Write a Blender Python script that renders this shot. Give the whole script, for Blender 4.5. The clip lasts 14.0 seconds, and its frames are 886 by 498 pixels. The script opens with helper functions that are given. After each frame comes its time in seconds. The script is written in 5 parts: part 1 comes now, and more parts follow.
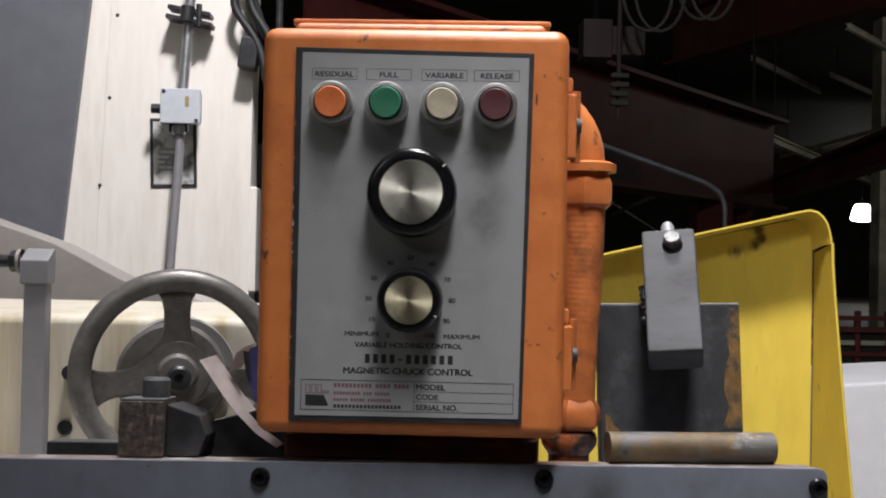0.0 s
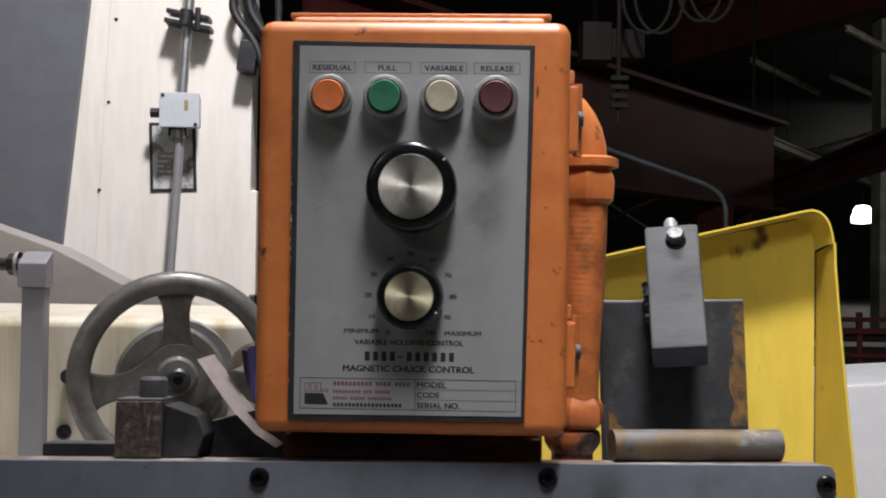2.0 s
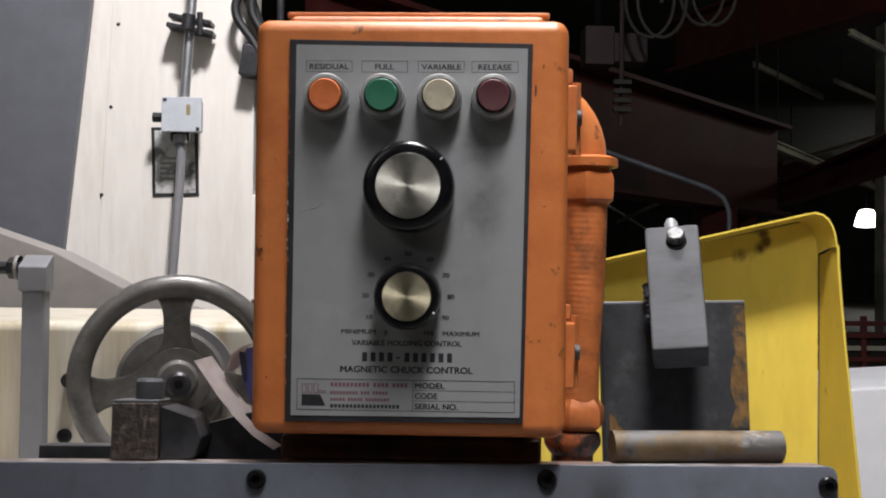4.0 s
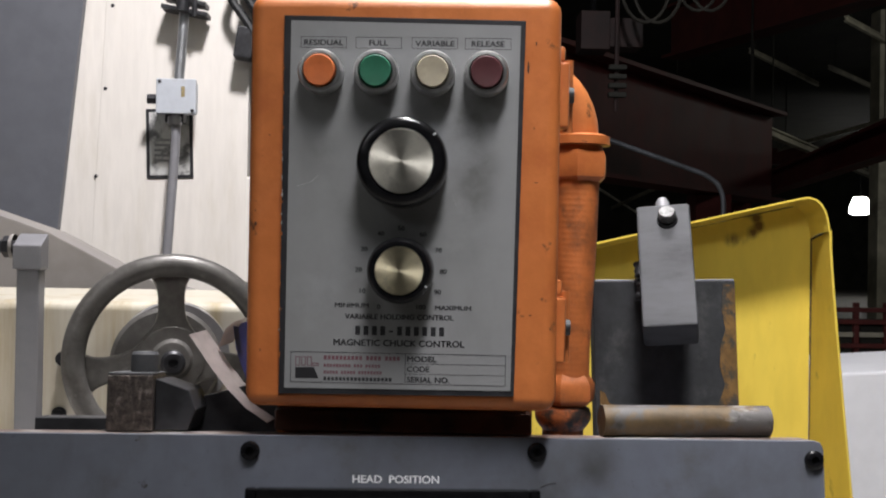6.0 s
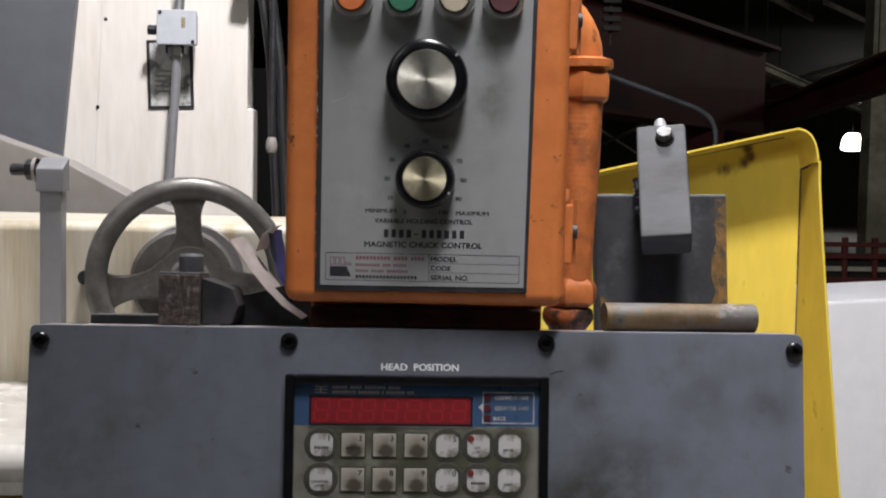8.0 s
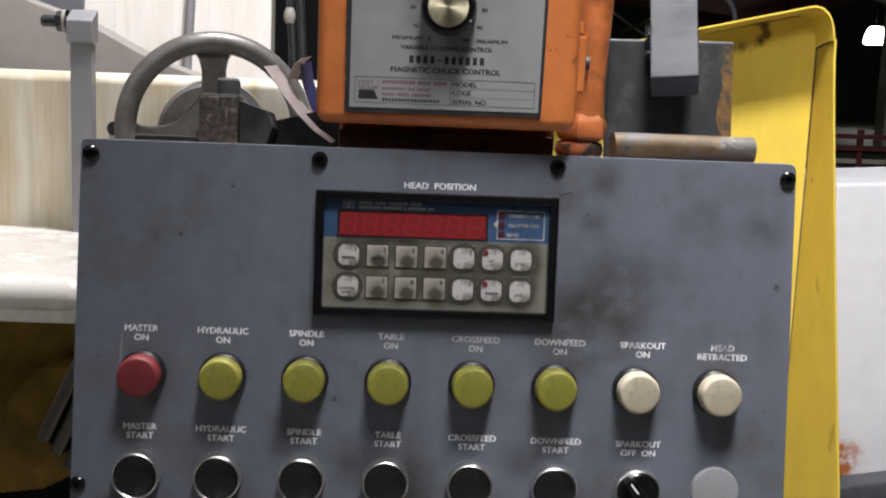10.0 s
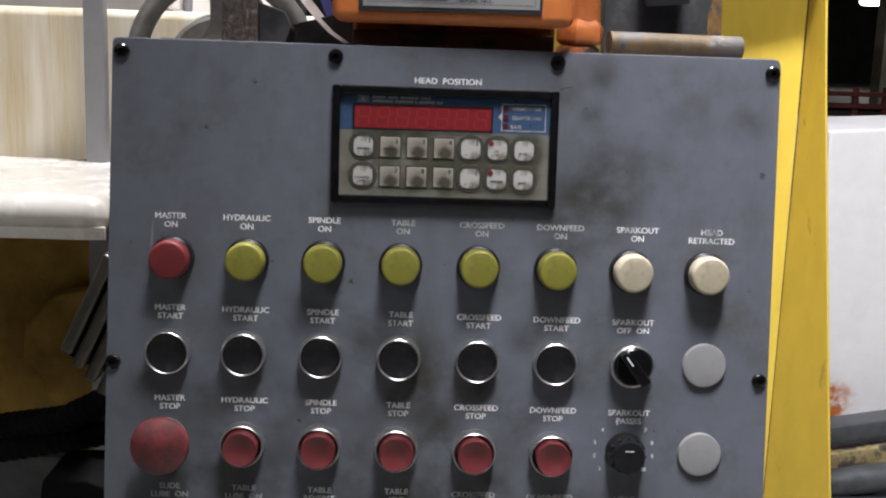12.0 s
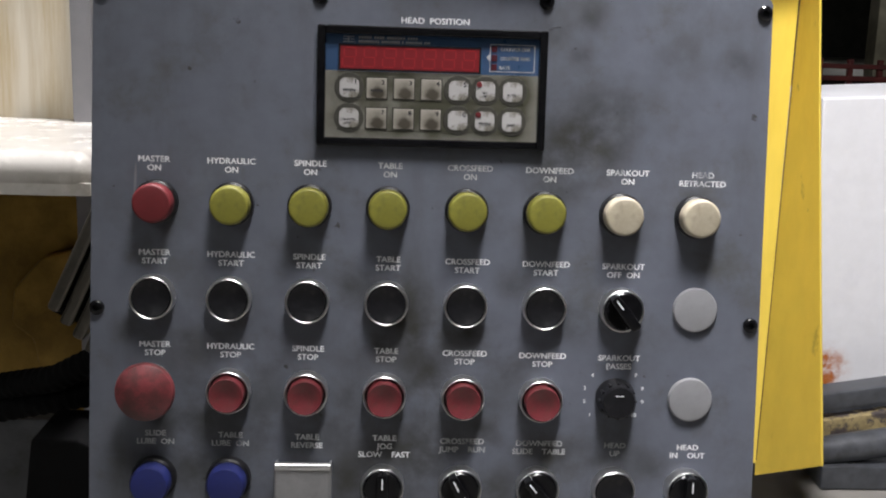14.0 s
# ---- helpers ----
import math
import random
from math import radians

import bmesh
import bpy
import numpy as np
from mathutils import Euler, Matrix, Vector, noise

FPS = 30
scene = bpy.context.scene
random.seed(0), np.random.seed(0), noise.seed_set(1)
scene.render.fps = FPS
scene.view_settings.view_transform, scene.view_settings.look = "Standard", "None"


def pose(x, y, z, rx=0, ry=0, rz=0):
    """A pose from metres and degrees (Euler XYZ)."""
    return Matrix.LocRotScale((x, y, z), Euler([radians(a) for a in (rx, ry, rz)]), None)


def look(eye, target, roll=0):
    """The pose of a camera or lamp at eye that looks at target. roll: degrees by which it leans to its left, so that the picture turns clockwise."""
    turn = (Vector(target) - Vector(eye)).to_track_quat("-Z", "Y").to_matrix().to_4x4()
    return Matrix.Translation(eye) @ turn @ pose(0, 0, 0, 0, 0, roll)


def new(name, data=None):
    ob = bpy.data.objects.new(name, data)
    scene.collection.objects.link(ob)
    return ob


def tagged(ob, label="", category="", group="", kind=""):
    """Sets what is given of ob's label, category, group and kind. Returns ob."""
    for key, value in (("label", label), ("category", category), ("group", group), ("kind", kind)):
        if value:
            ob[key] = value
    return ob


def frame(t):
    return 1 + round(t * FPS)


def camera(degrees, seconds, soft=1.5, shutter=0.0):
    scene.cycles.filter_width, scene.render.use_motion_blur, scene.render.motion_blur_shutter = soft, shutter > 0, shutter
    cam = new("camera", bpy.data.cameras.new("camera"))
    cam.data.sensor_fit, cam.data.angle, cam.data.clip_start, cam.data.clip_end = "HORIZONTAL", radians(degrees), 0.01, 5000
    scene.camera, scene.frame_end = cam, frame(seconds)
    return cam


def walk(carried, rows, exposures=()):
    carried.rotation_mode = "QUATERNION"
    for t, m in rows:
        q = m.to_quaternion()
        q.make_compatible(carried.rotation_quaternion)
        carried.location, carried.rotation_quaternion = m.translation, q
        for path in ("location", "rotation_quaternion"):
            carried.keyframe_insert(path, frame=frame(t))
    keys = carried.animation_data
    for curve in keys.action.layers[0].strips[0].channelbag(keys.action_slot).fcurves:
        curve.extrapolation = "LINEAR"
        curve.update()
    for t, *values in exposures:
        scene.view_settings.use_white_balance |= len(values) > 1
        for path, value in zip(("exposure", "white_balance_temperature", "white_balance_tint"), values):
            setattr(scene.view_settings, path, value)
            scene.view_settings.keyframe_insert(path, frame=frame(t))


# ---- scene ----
cam = camera(43.8, 14.0, soft=2.0, shutter=0.5)
# seconds, eye, yaw, pitch, lean to the left
ROWS = [
    (0.0, -0.0021, -0.1246, 1.3521, -2.12, 0.60, 1.14),
    (0.5, -0.0025, -0.1224, 1.3500, -2.09, 0.59, 0.87),
    (1.0, -0.0016, -0.1187, 1.3488, -2.08, 0.61, 0.91),
    (1.5, -0.0022, -0.1176, 1.3486, -2.08, 0.87, 0.71),
    (2.0, -0.0016, -0.1158, 1.3476, -2.08, 0.83, 0.79),
    (2.5, -0.0002, -0.1149, 1.3471, -2.06, 0.85, 0.81),
    (3.0, 0.0006, -0.1137, 1.3471, -2.00, 0.95, 0.82),
    (5.5, 0.0022, -0.1114, 1.3408, -1.78, 1.12, 0.49),
    (6.0, 0.0023, -0.1178, 1.3399, -2.19, 0.32, 0.96),
    (6.5, -0.0026, -0.1349, 1.3366, -1.85, -0.23, 0.70),
    (7.0, -0.0110, -0.1585, 1.3337, -1.32, -0.75, 0.32),
    (7.5, -0.0117, -0.1705, 1.3295, -2.88, -2.07, 0.64),
    (8.0, -0.0159, -0.1783, 1.3254, -2.69, -3.01, 1.10),
    (8.5, -0.0148, -0.1869, 1.3189, -2.05, -4.29, 1.30),
    (9.0, -0.0162, -0.1924, 1.3075, -1.86, -6.17, 1.97),
    (11.5, -0.0292, -0.2905, 1.2632, -2.51, -10.27, 2.20),
    (12.0, -0.0303, -0.2910, 1.2490, -2.49, -10.60, 1.97),
    (12.5, -0.0294, -0.2908, 1.2405, -2.78, -11.05, 1.98),
    (13.0, -0.0293, -0.2901, 1.2361, -2.89, -11.14, 1.90),
    (13.5, -0.0272, -0.2868, 1.2314, -2.86, -11.65, 1.93),
    (14.0, -0.0250, -0.2861, 1.2255, -2.83, -11.80, 1.85),
]
walk(cam, [(t, pose(x, y, z, 90 + pitch, 0, yaw) @ pose(0, 0, 0, 0, 0, roll)) for t, x, y, z, yaw, pitch, roll in ROWS], [(0.0, -0.61), (6.0, -0.57), (8.0, -0.43), (9.0, -0.25), (11.5, -0.04), (14.0, -0.02)])

# ---- world and lamps ----
world = bpy.data.worlds.new("hall_air")
scene.world = world
world.use_nodes = True
world.node_tree.nodes["Background"].inputs[0].default_value = (0.55, 0.62, 0.75, 1)
world.node_tree.nodes["Background"].inputs[1].default_value = 0.02


def lamp_light(name, where, target, watts, size, colour):
    data = bpy.data.lights.new(name, "AREA")
    data.shape, data.size, data.energy, data.color = "DISK", size, watts, colour
    ob = new(name, data)
    ob.matrix_world = look(where, target)
    return ob


LAMP_FRONT = (0.14, -0.08, 2.46)
LAMP_SIDE = (0.12, 0.85, 4.2)
FILL_REAR = (-2.5, -2.7, 3.3)
lamp_light("lamp_over_console", LAMP_FRONT, (1.2, -0.60, 1.86), 126, 0.62, (0.985, 0.965, 0.99))
lamp_light("lamp_over_machine", LAMP_SIDE, (0.15, 2.8, 1.4), 260, 0.4, (1.0, 0.965, 0.985))
# weak fill added from behind the camera, not a known lamp
lamp_light("fill_behind", FILL_REAR, (0, 0.5, 1.2), 9, 1.1, (0.95, 0.97, 1.0))
# unseen point fills added to brighten the joists and far hall
for hx, hy in ((9.5, 14.0), (22.0, 27.0), (-9.0, 18.0)):
    data = bpy.data.lights.new("hall_fill", "POINT")
    data.energy, data.shadow_soft_size, data.color = 160, 0.3, (1.0, 0.98, 0.9)
    new("hall_fill", data).matrix_world = Matrix.Translation((hx, hy, 4.6))


# ---- materials ----
def mat(name, base, rough=0.5, metal=0.0, var=0.15, scale=30.0, bump=0.1, stain=None, stain_at=(0.5, 0.7), stain_scale=8.0, dirt=(), dirt_col=(0.02, 0.02, 0.018), stretch=(1, 1, 1), coat=0.0, spots=None, more=(), scratches=None):
    """A worn surface: base colour with grain, blotches (stain), and round soft smudges (dirt: x, y, z, radius,
    strength). The console panel's dirt also holds painted shade.
    """
    m = bpy.data.materials.new(name)
    m.use_nodes = True
    nt = m.node_tree
    n, l = nt.nodes, nt.links
    b = n["Principled BSDF"]
    tc = n.new("ShaderNodeTexCoord")
    mp = n.new("ShaderNodeMapping")
    mp.inputs["Scale"].default_value = stretch
    l.new(tc.outputs["Object"], mp.inputs[0])
    co = mp.outputs[0]

    def noise_tex(sc, detail=6.0, rough_=0.6):
        t = n.new("ShaderNodeTexNoise")
        t.inputs["Scale"].default_value, t.inputs["Detail"].default_value, t.inputs["Roughness"].default_value = sc, detail, rough_
        l.new(co, t.inputs["Vector"])
        return t.outputs["Fac"]

    def ramp(src, a, c):
        r = n.new("ShaderNodeMapRange")
        r.interpolation_type = "SMOOTHSTEP"
        r.inputs["From Min"].default_value, r.inputs["From Max"].default_value = a, c
        l.new(src, r.inputs["Value"])
        return r.outputs["Result"]

    def mix(fac, a, c):
        x = n.new("ShaderNodeMix")
        x.data_type = "RGBA"
        if isinstance(fac, float):
            x.inputs[0].default_value = fac
        else:
            l.new(fac, x.inputs[0])
        for sock, v in ((x.inputs[6], a), (x.inputs[7], c)):
            if isinstance(v, tuple):
                sock.default_value = (*v, 1)
            else:
                l.new(v, sock)
        return x.outputs[2]

    def times(a, v):
        x = n.new("ShaderNodeMath")
        x.operation = "MULTIPLY"
        l.new(a, x.inputs[0])
        if isinstance(v, float):
            x.inputs[1].default_value = v
        else:
            l.new(v, x.inputs[1])
        return x.outputs[0]

    lo, hi = tuple(c * (1 - var) for c in base), tuple(min(1, c * (1 + var)) for c in base)
    fine, broad = noise_tex(scale), noise_tex(scale * 0.17)
    col = mix(ramp(fine, 0.3, 0.7), lo, hi)
    col = mix(times(ramp(broad, 0.35, 0.75), 0.5), col, tuple(c * (1 - var * 1.2) for c in base))
    rsrc = fine
    if stain:
        msk = ramp(noise_tex(stain_scale, 9.0, 0.68), *stain_at)
        col = mix(msk, col, stain)
    if spots:
        msk = ramp(noise_tex(spots[0], 3.0, 0.5), spots[1], spots[1] + 0.05)
        col = mix(msk, col, spots[2])
    for colour, at, sc, strength, squeeze in more:
        t = n.new("ShaderNodeTexNoise")
        t.inputs["Scale"].default_value, t.inputs["Detail"].default_value, t.inputs["Roughness"].default_value = sc, 8.0, 0.66
        mq = n.new("ShaderNodeMapping")
        mq.inputs["Scale"].default_value, mq.inputs["Location"].default_value = squeeze, (3.1, 1.7, 0.4)
        l.new(tc.outputs["Object"], mq.inputs[0])
        l.new(mq.outputs[0], t.inputs["Vector"])
        col = mix(times(ramp(t.outputs["Fac"], *at), strength), col, colour)
    if scratches:
        colour, sc, at = scratches
        v = n.new("ShaderNodeTexNoise")
        v.inputs["Scale"].default_value, v.inputs["Detail"].default_value, v.inputs["Distortion"].default_value = sc, 2.0, 0.6
        mq = n.new("ShaderNodeMapping")
        mq.inputs["Scale"].default_value, mq.inputs["Rotation"].default_value = (9.0, 0.9, 1.0), (0.0, 0.0, 0.5)
        l.new(tc.outputs["Object"], mq.inputs[0])
        l.new(mq.outputs[0], v.inputs["Vector"])
        col = mix(ramp(v.outputs["Fac"], at, at + 0.03), col, colour)
    if dirt:
        rag = ramp(noise_tex(26.0, 7.0, 0.6), 0.3, 0.72)
        for x, y, z, rad, strength in dirt:
            d = n.new("ShaderNodeVectorMath")
            d.operation = "DISTANCE"
            l.new(tc.outputs["Object"], d.inputs[0])
            d.inputs[1].default_value = (x, y, z)
            r = n.new("ShaderNodeMapRange")
            r.interpolation_type = "SMOOTHSTEP"
            r.inputs["From Min"].default_value, r.inputs["From Max"].default_value = rad, 0.0
            l.new(d.outputs["Value"], r.inputs["Value"])
            col = mix(times(times(r.outputs["Result"], rag), strength), col, dirt_col)
    l.new(col, b.inputs["Base Color"])
    rr = n.new("ShaderNodeMapRange")
    rr.inputs["To Min"].default_value, rr.inputs["To Max"].default_value = max(0.03, rough - 0.1), min(1, rough + 0.12)
    l.new(rsrc, rr.inputs["Value"])
    l.new(rr.outputs[0], b.inputs["Roughness"])
    b.inputs["Metallic"].default_value = metal
    b.inputs["Coat Weight"].default_value = coat
    if bump:
        bp = n.new("ShaderNodeBump")
        bp.inputs["Strength"].default_value, bp.inputs["Distance"].default_value = bump, 0.002
        l.new(fine, bp.inputs["Height"])
        l.new(bp.outputs[0], b.inputs["Normal"])
    return m


def glow(name, colour, strength):
    m = bpy.data.materials.new(name)
    m.use_nodes = True
    b = m.node_tree.nodes["Principled BSDF"]
    b.inputs["Base Color"].default_value = (*colour, 1)
    b.inputs["Emission Color"].default_value = (*colour, 1)
    b.inputs["Emission Strength"].default_value = strength
    return m


def lens_plastic(name, base, rough=0.58, sub=0.15, dirty=0.5):
    m = mat(name, base, rough, 0, 0.12, 90, 0.05, stain=tuple(c * 0.42 + 0.01 for c in base), stain_at=(0.58 - 0.16 * dirty, 0.66 + 0.45 * (1.05 - dirty)), stain_scale=60)
    b = m.node_tree.nodes["Principled BSDF"]
    b.inputs["Subsurface Weight"].default_value = sub
    b.inputs["Subsurface Radius"].default_value = (0.004, 0.004, 0.003)
    return m


def turned(name, base):
    """Metal turned on a lathe: fine rings and fan-shaped glints."""
    m = mat(name, base, 0.42, 1.0, 0.08, 120, 0.03, stain=tuple(c * 0.55 for c in base), stain_at=(0.5, 0.8), stain_scale=110)
    nt = m.node_tree
    b = nt.nodes["Principled BSDF"]
    tg = nt.nodes.new("ShaderNodeTangent")
    tg.direction_type, tg.axis = "RADIAL", "Z"
    nt.links.new(tg.outputs[0], b.inputs["Tangent"])
    b.inputs["Anisotropic"].default_value = 0.7
    return m


# smudges; the last four wide blobs also paint in the lower left's weaker light
DARK_BLOBS = "0.10 0.105 55 8, 0.125 0.085 40 5, 0.085 0.125 30 7, 0.08 0.03 18 6, 0.105 0.02 20 5, 0.10 0.045 16 5, -0.02 0.21 40 7, -0.005 0.235 34 8, 0.004 0.27 30 8, -0.05 0.205 28 6, 0.055 0.25 34 6, -0.055 0.29 30 5, 0.105 0.225 26 6, 0.06 0.20 22 5, -0.09 0.185 20 4, 0.0 0.32 40 6, 0.13 0.31 45 5, -0.16 0.30 40 4, 0.205 0.05 22 5, 0.165 0.045 22 4, 0.09 0.32 34 6, -0.11 0.25 22 5, 0.16 0.33 26 5, -0.2 0.235 16 6, -0.14 0.135 14 4, -0.03 0.245 16 8, 0.03 0.235 16 8, 0.075 0.29 18 8, -0.08 0.27 16 6, -0.105 0.30 20 5, -0.16 0.245 14 5, 0.045 0.305 18 7, -0.15 0.335 30 5, -0.05 0.34 26 6, 0.05 0.345 26 6, -0.12 0.25 110 3, -0.15 0.32 120 4, -0.01 0.29 110 3, 0.0 0.34 120 4"
PANEL_DIRT_AND_SHADE = [(float(a), -float(b), 0, float(c) / 1000, float(d) / 7.0) for a, b, c, d in (s.split() for s in DARK_BLOBS.split(","))]
DARK_BLOBS = "35 154 18 8, 40 134 17 6, 37 118 18 6, -20 120 24 4, 18 168 16 6, -12 160 20 4, 3 106 22 4, -40 165 16 4, -18 75 12 4, 12 60 15 4, 44 170 14 5, -38 140 18 3, 30 95 22 3, -12 62 8 6, -45 60 20 2"
PLATE_DIRT = [(float(a) / 1000, float(b) / 1000, 0, float(c) / 1000, float(d) / 6.5) for a, b, c, d in (s.split() for s in DARK_BLOBS.split(","))]
M_PANEL = mat("grey_panel_paint", (0.121, 0.131, 0.163), 0.45, 0, 0.06, 70, 0.08, stain=(0.092, 0.097, 0.112), stain_at=(0.45, 0.75), stain_scale=16, dirt=PANEL_DIRT_AND_SHADE, dirt_col=(0.03, 0.029, 0.024), spots=(90.0, 0.70, (0.035, 0.035, 0.033)), more=[((0.062, 0.06, 0.045), (0.52, 0.72), 15.0, 0.6, (1, 1, 1)), ((0.06, 0.058, 0.045), (0.58, 0.74), 38.0, 0.35, (1, 1, 1)), ((0.075, 0.078, 0.086), (0.5, 0.8), 9.0, 0.6, (3, 0.6, 1)), ((0.16, 0.168, 0.19), (0.58, 0.8), 24.0, 0.35, (1, 1, 1)), ((0.06, 0.06, 0.052), (0.6, 0.76), 24.0, 0.4, (1, 1, 1))], scratches=((0.2, 0.2, 0.22), 6.0, 0.76))
M_EDGE = mat("worn_panel_edge", (0.2, 0.15, 0.125), 0.4, 0.3, 0.4, 80, 0.1, stain=(0.32, 0.3, 0.29), stain_at=(0.5, 0.62), stain_scale=40)
M_ORANGE = mat("orange_enamel", (0.55, 0.17, 0.047), 0.4, 0, 0.08, 60, 0.25, stain=(0.43, 0.12, 0.034), stain_at=(0.45, 0.72), stain_scale=22, spots=(75.0, 0.70, (0.07, 0.03, 0.02)), more=[((0.66, 0.23, 0.075), (0.5, 0.75), 12.0, 0.7, (1, 1, 1)), ((0.3, 0.09, 0.03), (0.6, 0.8), 35.0, 0.6, (1, 0.5, 1)), ((0.08, 0.035, 0.02), (0.61, 0.66), 48.0, 0.85, (1, 1, 1)), ((0.2, 0.06, 0.025), (0.56, 0.72), 14.0, 0.45, (1, 0.6, 1))], scratches=((0.16, 0.06, 0.03), 7.0, 0.69))
M_ORANGE_OLD = mat("greasy_orange_paint", (0.50, 0.15, 0.042), 0.45, 0, 0.2, 70, 0.3, stain=(0.12, 0.05, 0.025), stain_at=(0.5, 0.75), stain_scale=45, more=[((0.2, 0.07, 0.03), (0.5, 0.7), 80.0, 0.6, (1, 1, 1))])
M_PLATE = mat("grey_print_plate", (0.262, 0.266, 0.272), 0.36, 0, 0.03, 70, 0.02, stain=(0.245, 0.25, 0.265), stain_at=(0.45, 0.85), stain_scale=20, dirt=PLATE_DIRT, dirt_col=(0.075, 0.075, 0.07), more=[((0.2, 0.2, 0.2), (0.55, 0.8), 28.0, 0.5, (1, 0.35, 1)), ((0.36, 0.37, 0.39), (0.55, 0.8), 16.0, 0.5, (1, 1, 1))], scratches=((0.15, 0.15, 0.15), 5.0, 0.79))
M_BLACK_PRINT = mat("black_print", (0.02, 0.02, 0.024), 0.5, 0, 0.3, 80, 0.02)
M_PURPLE_PRINT = mat("dark_red_print", (0.17, 0.075, 0.095), 0.5, 0, 0.2, 80, 0.02)
M_WHITE_PRINT = mat("worn_white_lettering", (0.8, 0.81, 0.83), 0.5, 0, 0.1, 200, 0.0, stain=(0.2, 0.205, 0.22), stain_at=(0.56, 0.70), stain_scale=30)
M_BLACK = mat("black_plastic", (0.006, 0.006, 0.007), 0.2, 0, 0.3, 120, 0.02)
M_BLACK_SOFT = mat("dull_black_plastic", (0.010, 0.010, 0.012), 0.4, 0, 0.3, 120, 0.06, stain=(0.03, 0.03, 0.03), stain_at=(0.5, 0.75), stain_scale=90)
M_CHROME = mat("worn_chrome", (0.66, 0.66, 0.66), 0.36, 1.0, 0.12, 150, 0.03, stain=(0.25, 0.24, 0.22), stain_at=(0.55, 0.8), stain_scale=80)
M_ALU = mat("satin_aluminium", (0.42, 0.42, 0.43), 0.42, 0.7, 0.1, 120, 0.05, stain=(0.28, 0.28, 0.28), stain_at=(0.5, 0.8), stain_scale=60)
M_HAMMERED = mat("hammered_screw_end", (0.3, 0.3, 0.3), 0.45, 0.8, 0.3, 300, 1.0, stain=(0.12, 0.12, 0.12), stain_at=(0.48, 0.6), stain_scale=260)
M_PLUG = mat("grey_plug", (0.28, 0.28, 0.295), 0.5, 0.2, 0.06, 120, 0.04, stain=(0.22, 0.22, 0.22), stain_at=(0.5, 0.85), stain_scale=60)
M_TURNED = turned("turned_aluminium", (0.86, 0.83, 0.74))
M_BRASSY = turned("turned_brassy_metal", (0.84, 0.76, 0.54))
M_STEEL_DARK = mat("oily_dark_steel", (0.045, 0.045, 0.05), 0.42, 0.5, 0.3, 60, 0.15, stain=(0.02, 0.02, 0.02), stain_at=(0.5, 0.75), stain_scale=20)
M_MILL = mat("mill_scale_steel", (0.05, 0.052, 0.056), 0.5, 0.3, 0.25, 60, 0.2, stain=(0.10, 0.10, 0.10), stain_at=(0.52, 0.7), stain_scale=22)
M_RUSTY = mat("rusty_mill_edge", (0.2, 0.11, 0.035), 0.6, 0.1, 0.4, 90, 0.3, stain=(0.05, 0.045, 0.04), stain_at=(0.5, 0.6), stain_scale=55)
M_BAR = mat("ground_steel", (0.078, 0.08, 0.087), 0.62, 0.0, 0.1, 90, 0.1, stain=(0.026, 0.026, 0.029), stain_at=(0.4, 0.8), stain_scale=40, stretch=(0.3, 1, 1), more=[((0.07, 0.07, 0.075), (0.55, 0.75), 90.0, 0.6, (1, 1, 0.2))])
M_ROD = mat("tarnished_rod", (0.085, 0.055, 0.024), 0.55, 0.1, 0.35, 80, 0.25, stain=(0.075, 0.07, 0.068), stain_at=(0.46, 0.54), stain_scale=34, more=[((0.28, 0.27, 0.26), (0.58, 0.66), 60.0, 0.6, (0.4, 1, 1)), ((0.03, 0.025, 0.02), (0.6, 0.66), 70.0, 0.8, (1, 1, 1))])
M_CAST = mat("grey_cast_handwheel", (0.155, 0.148, 0.14), 0.36, 0.3, 0.2, 70, 0.25, stain=(0.085, 0.078, 0.07), stain_at=(0.48, 0.75), stain_scale=22, more=[((0.3, 0.29, 0.28), (0.6, 0.72), 60.0, 0.5, (1, 1, 1))])
M_SAWN = mat("sawn_rusty_steel", (0.07, 0.056, 0.05), 0.6, 0.35, 0.6, 260, 0.7, stain=(0.17, 0.145, 0.13), stain_at=(0.55, 0.62), stain_scale=120)
M_CREAM = mat("cream_machine_paint", (0.77, 0.73, 0.68), 0.4, 0, 0.04, 25, 0.05, stain=(0.6, 0.55, 0.46), stain_at=(0.5, 0.9), stain_scale=5, stretch=(2.2, 2.2, 0.35))
M_CREAM_DIRTY = mat("stained_cream_paint", (0.6, 0.56, 0.47), 0.4, 0, 0.06, 25, 0.06, stain=(0.42, 0.33, 0.18), stain_at=(0.48, 0.74), stain_scale=5, stretch=(3.4, 3.0, 0.22))
M_LEDGE = mat("splashed_white_ledge", (0.55, 0.53, 0.5), 0.25, 0, 0.08, 30, 0.12, stain=(0.36, 0.33, 0.29), stain_at=(0.45, 0.75), stain_scale=16)
M_SLAB = mat("grey_blue_machine_paint", (0.117, 0.122, 0.14), 0.45, 0, 0.08, 20, 0.05, stain=(0.11, 0.11, 0.115), stain_at=(0.5, 0.8), stain_scale=4)
M_GREY_CAST = mat("grey_brown_cover_paint", (0.27, 0.25, 0.235), 0.5, 0, 0.08, 25, 0.06, stain=(0.19, 0.17, 0.155), stain_at=(0.5, 0.85), stain_scale=6)
M_TUBE_GREY = mat("pale_grey_tube_paint", (0.235, 0.233, 0.25), 0.42, 0.1, 0.06, 50, 0.05, stain=(0.22, 0.22, 0.225), stain_at=(0.5, 0.85), stain_scale=12)
M_CONDUIT = mat("galvanised_conduit", (0.45, 0.46, 0.48), 0.35, 0.8, 0.1, 40, 0.04)
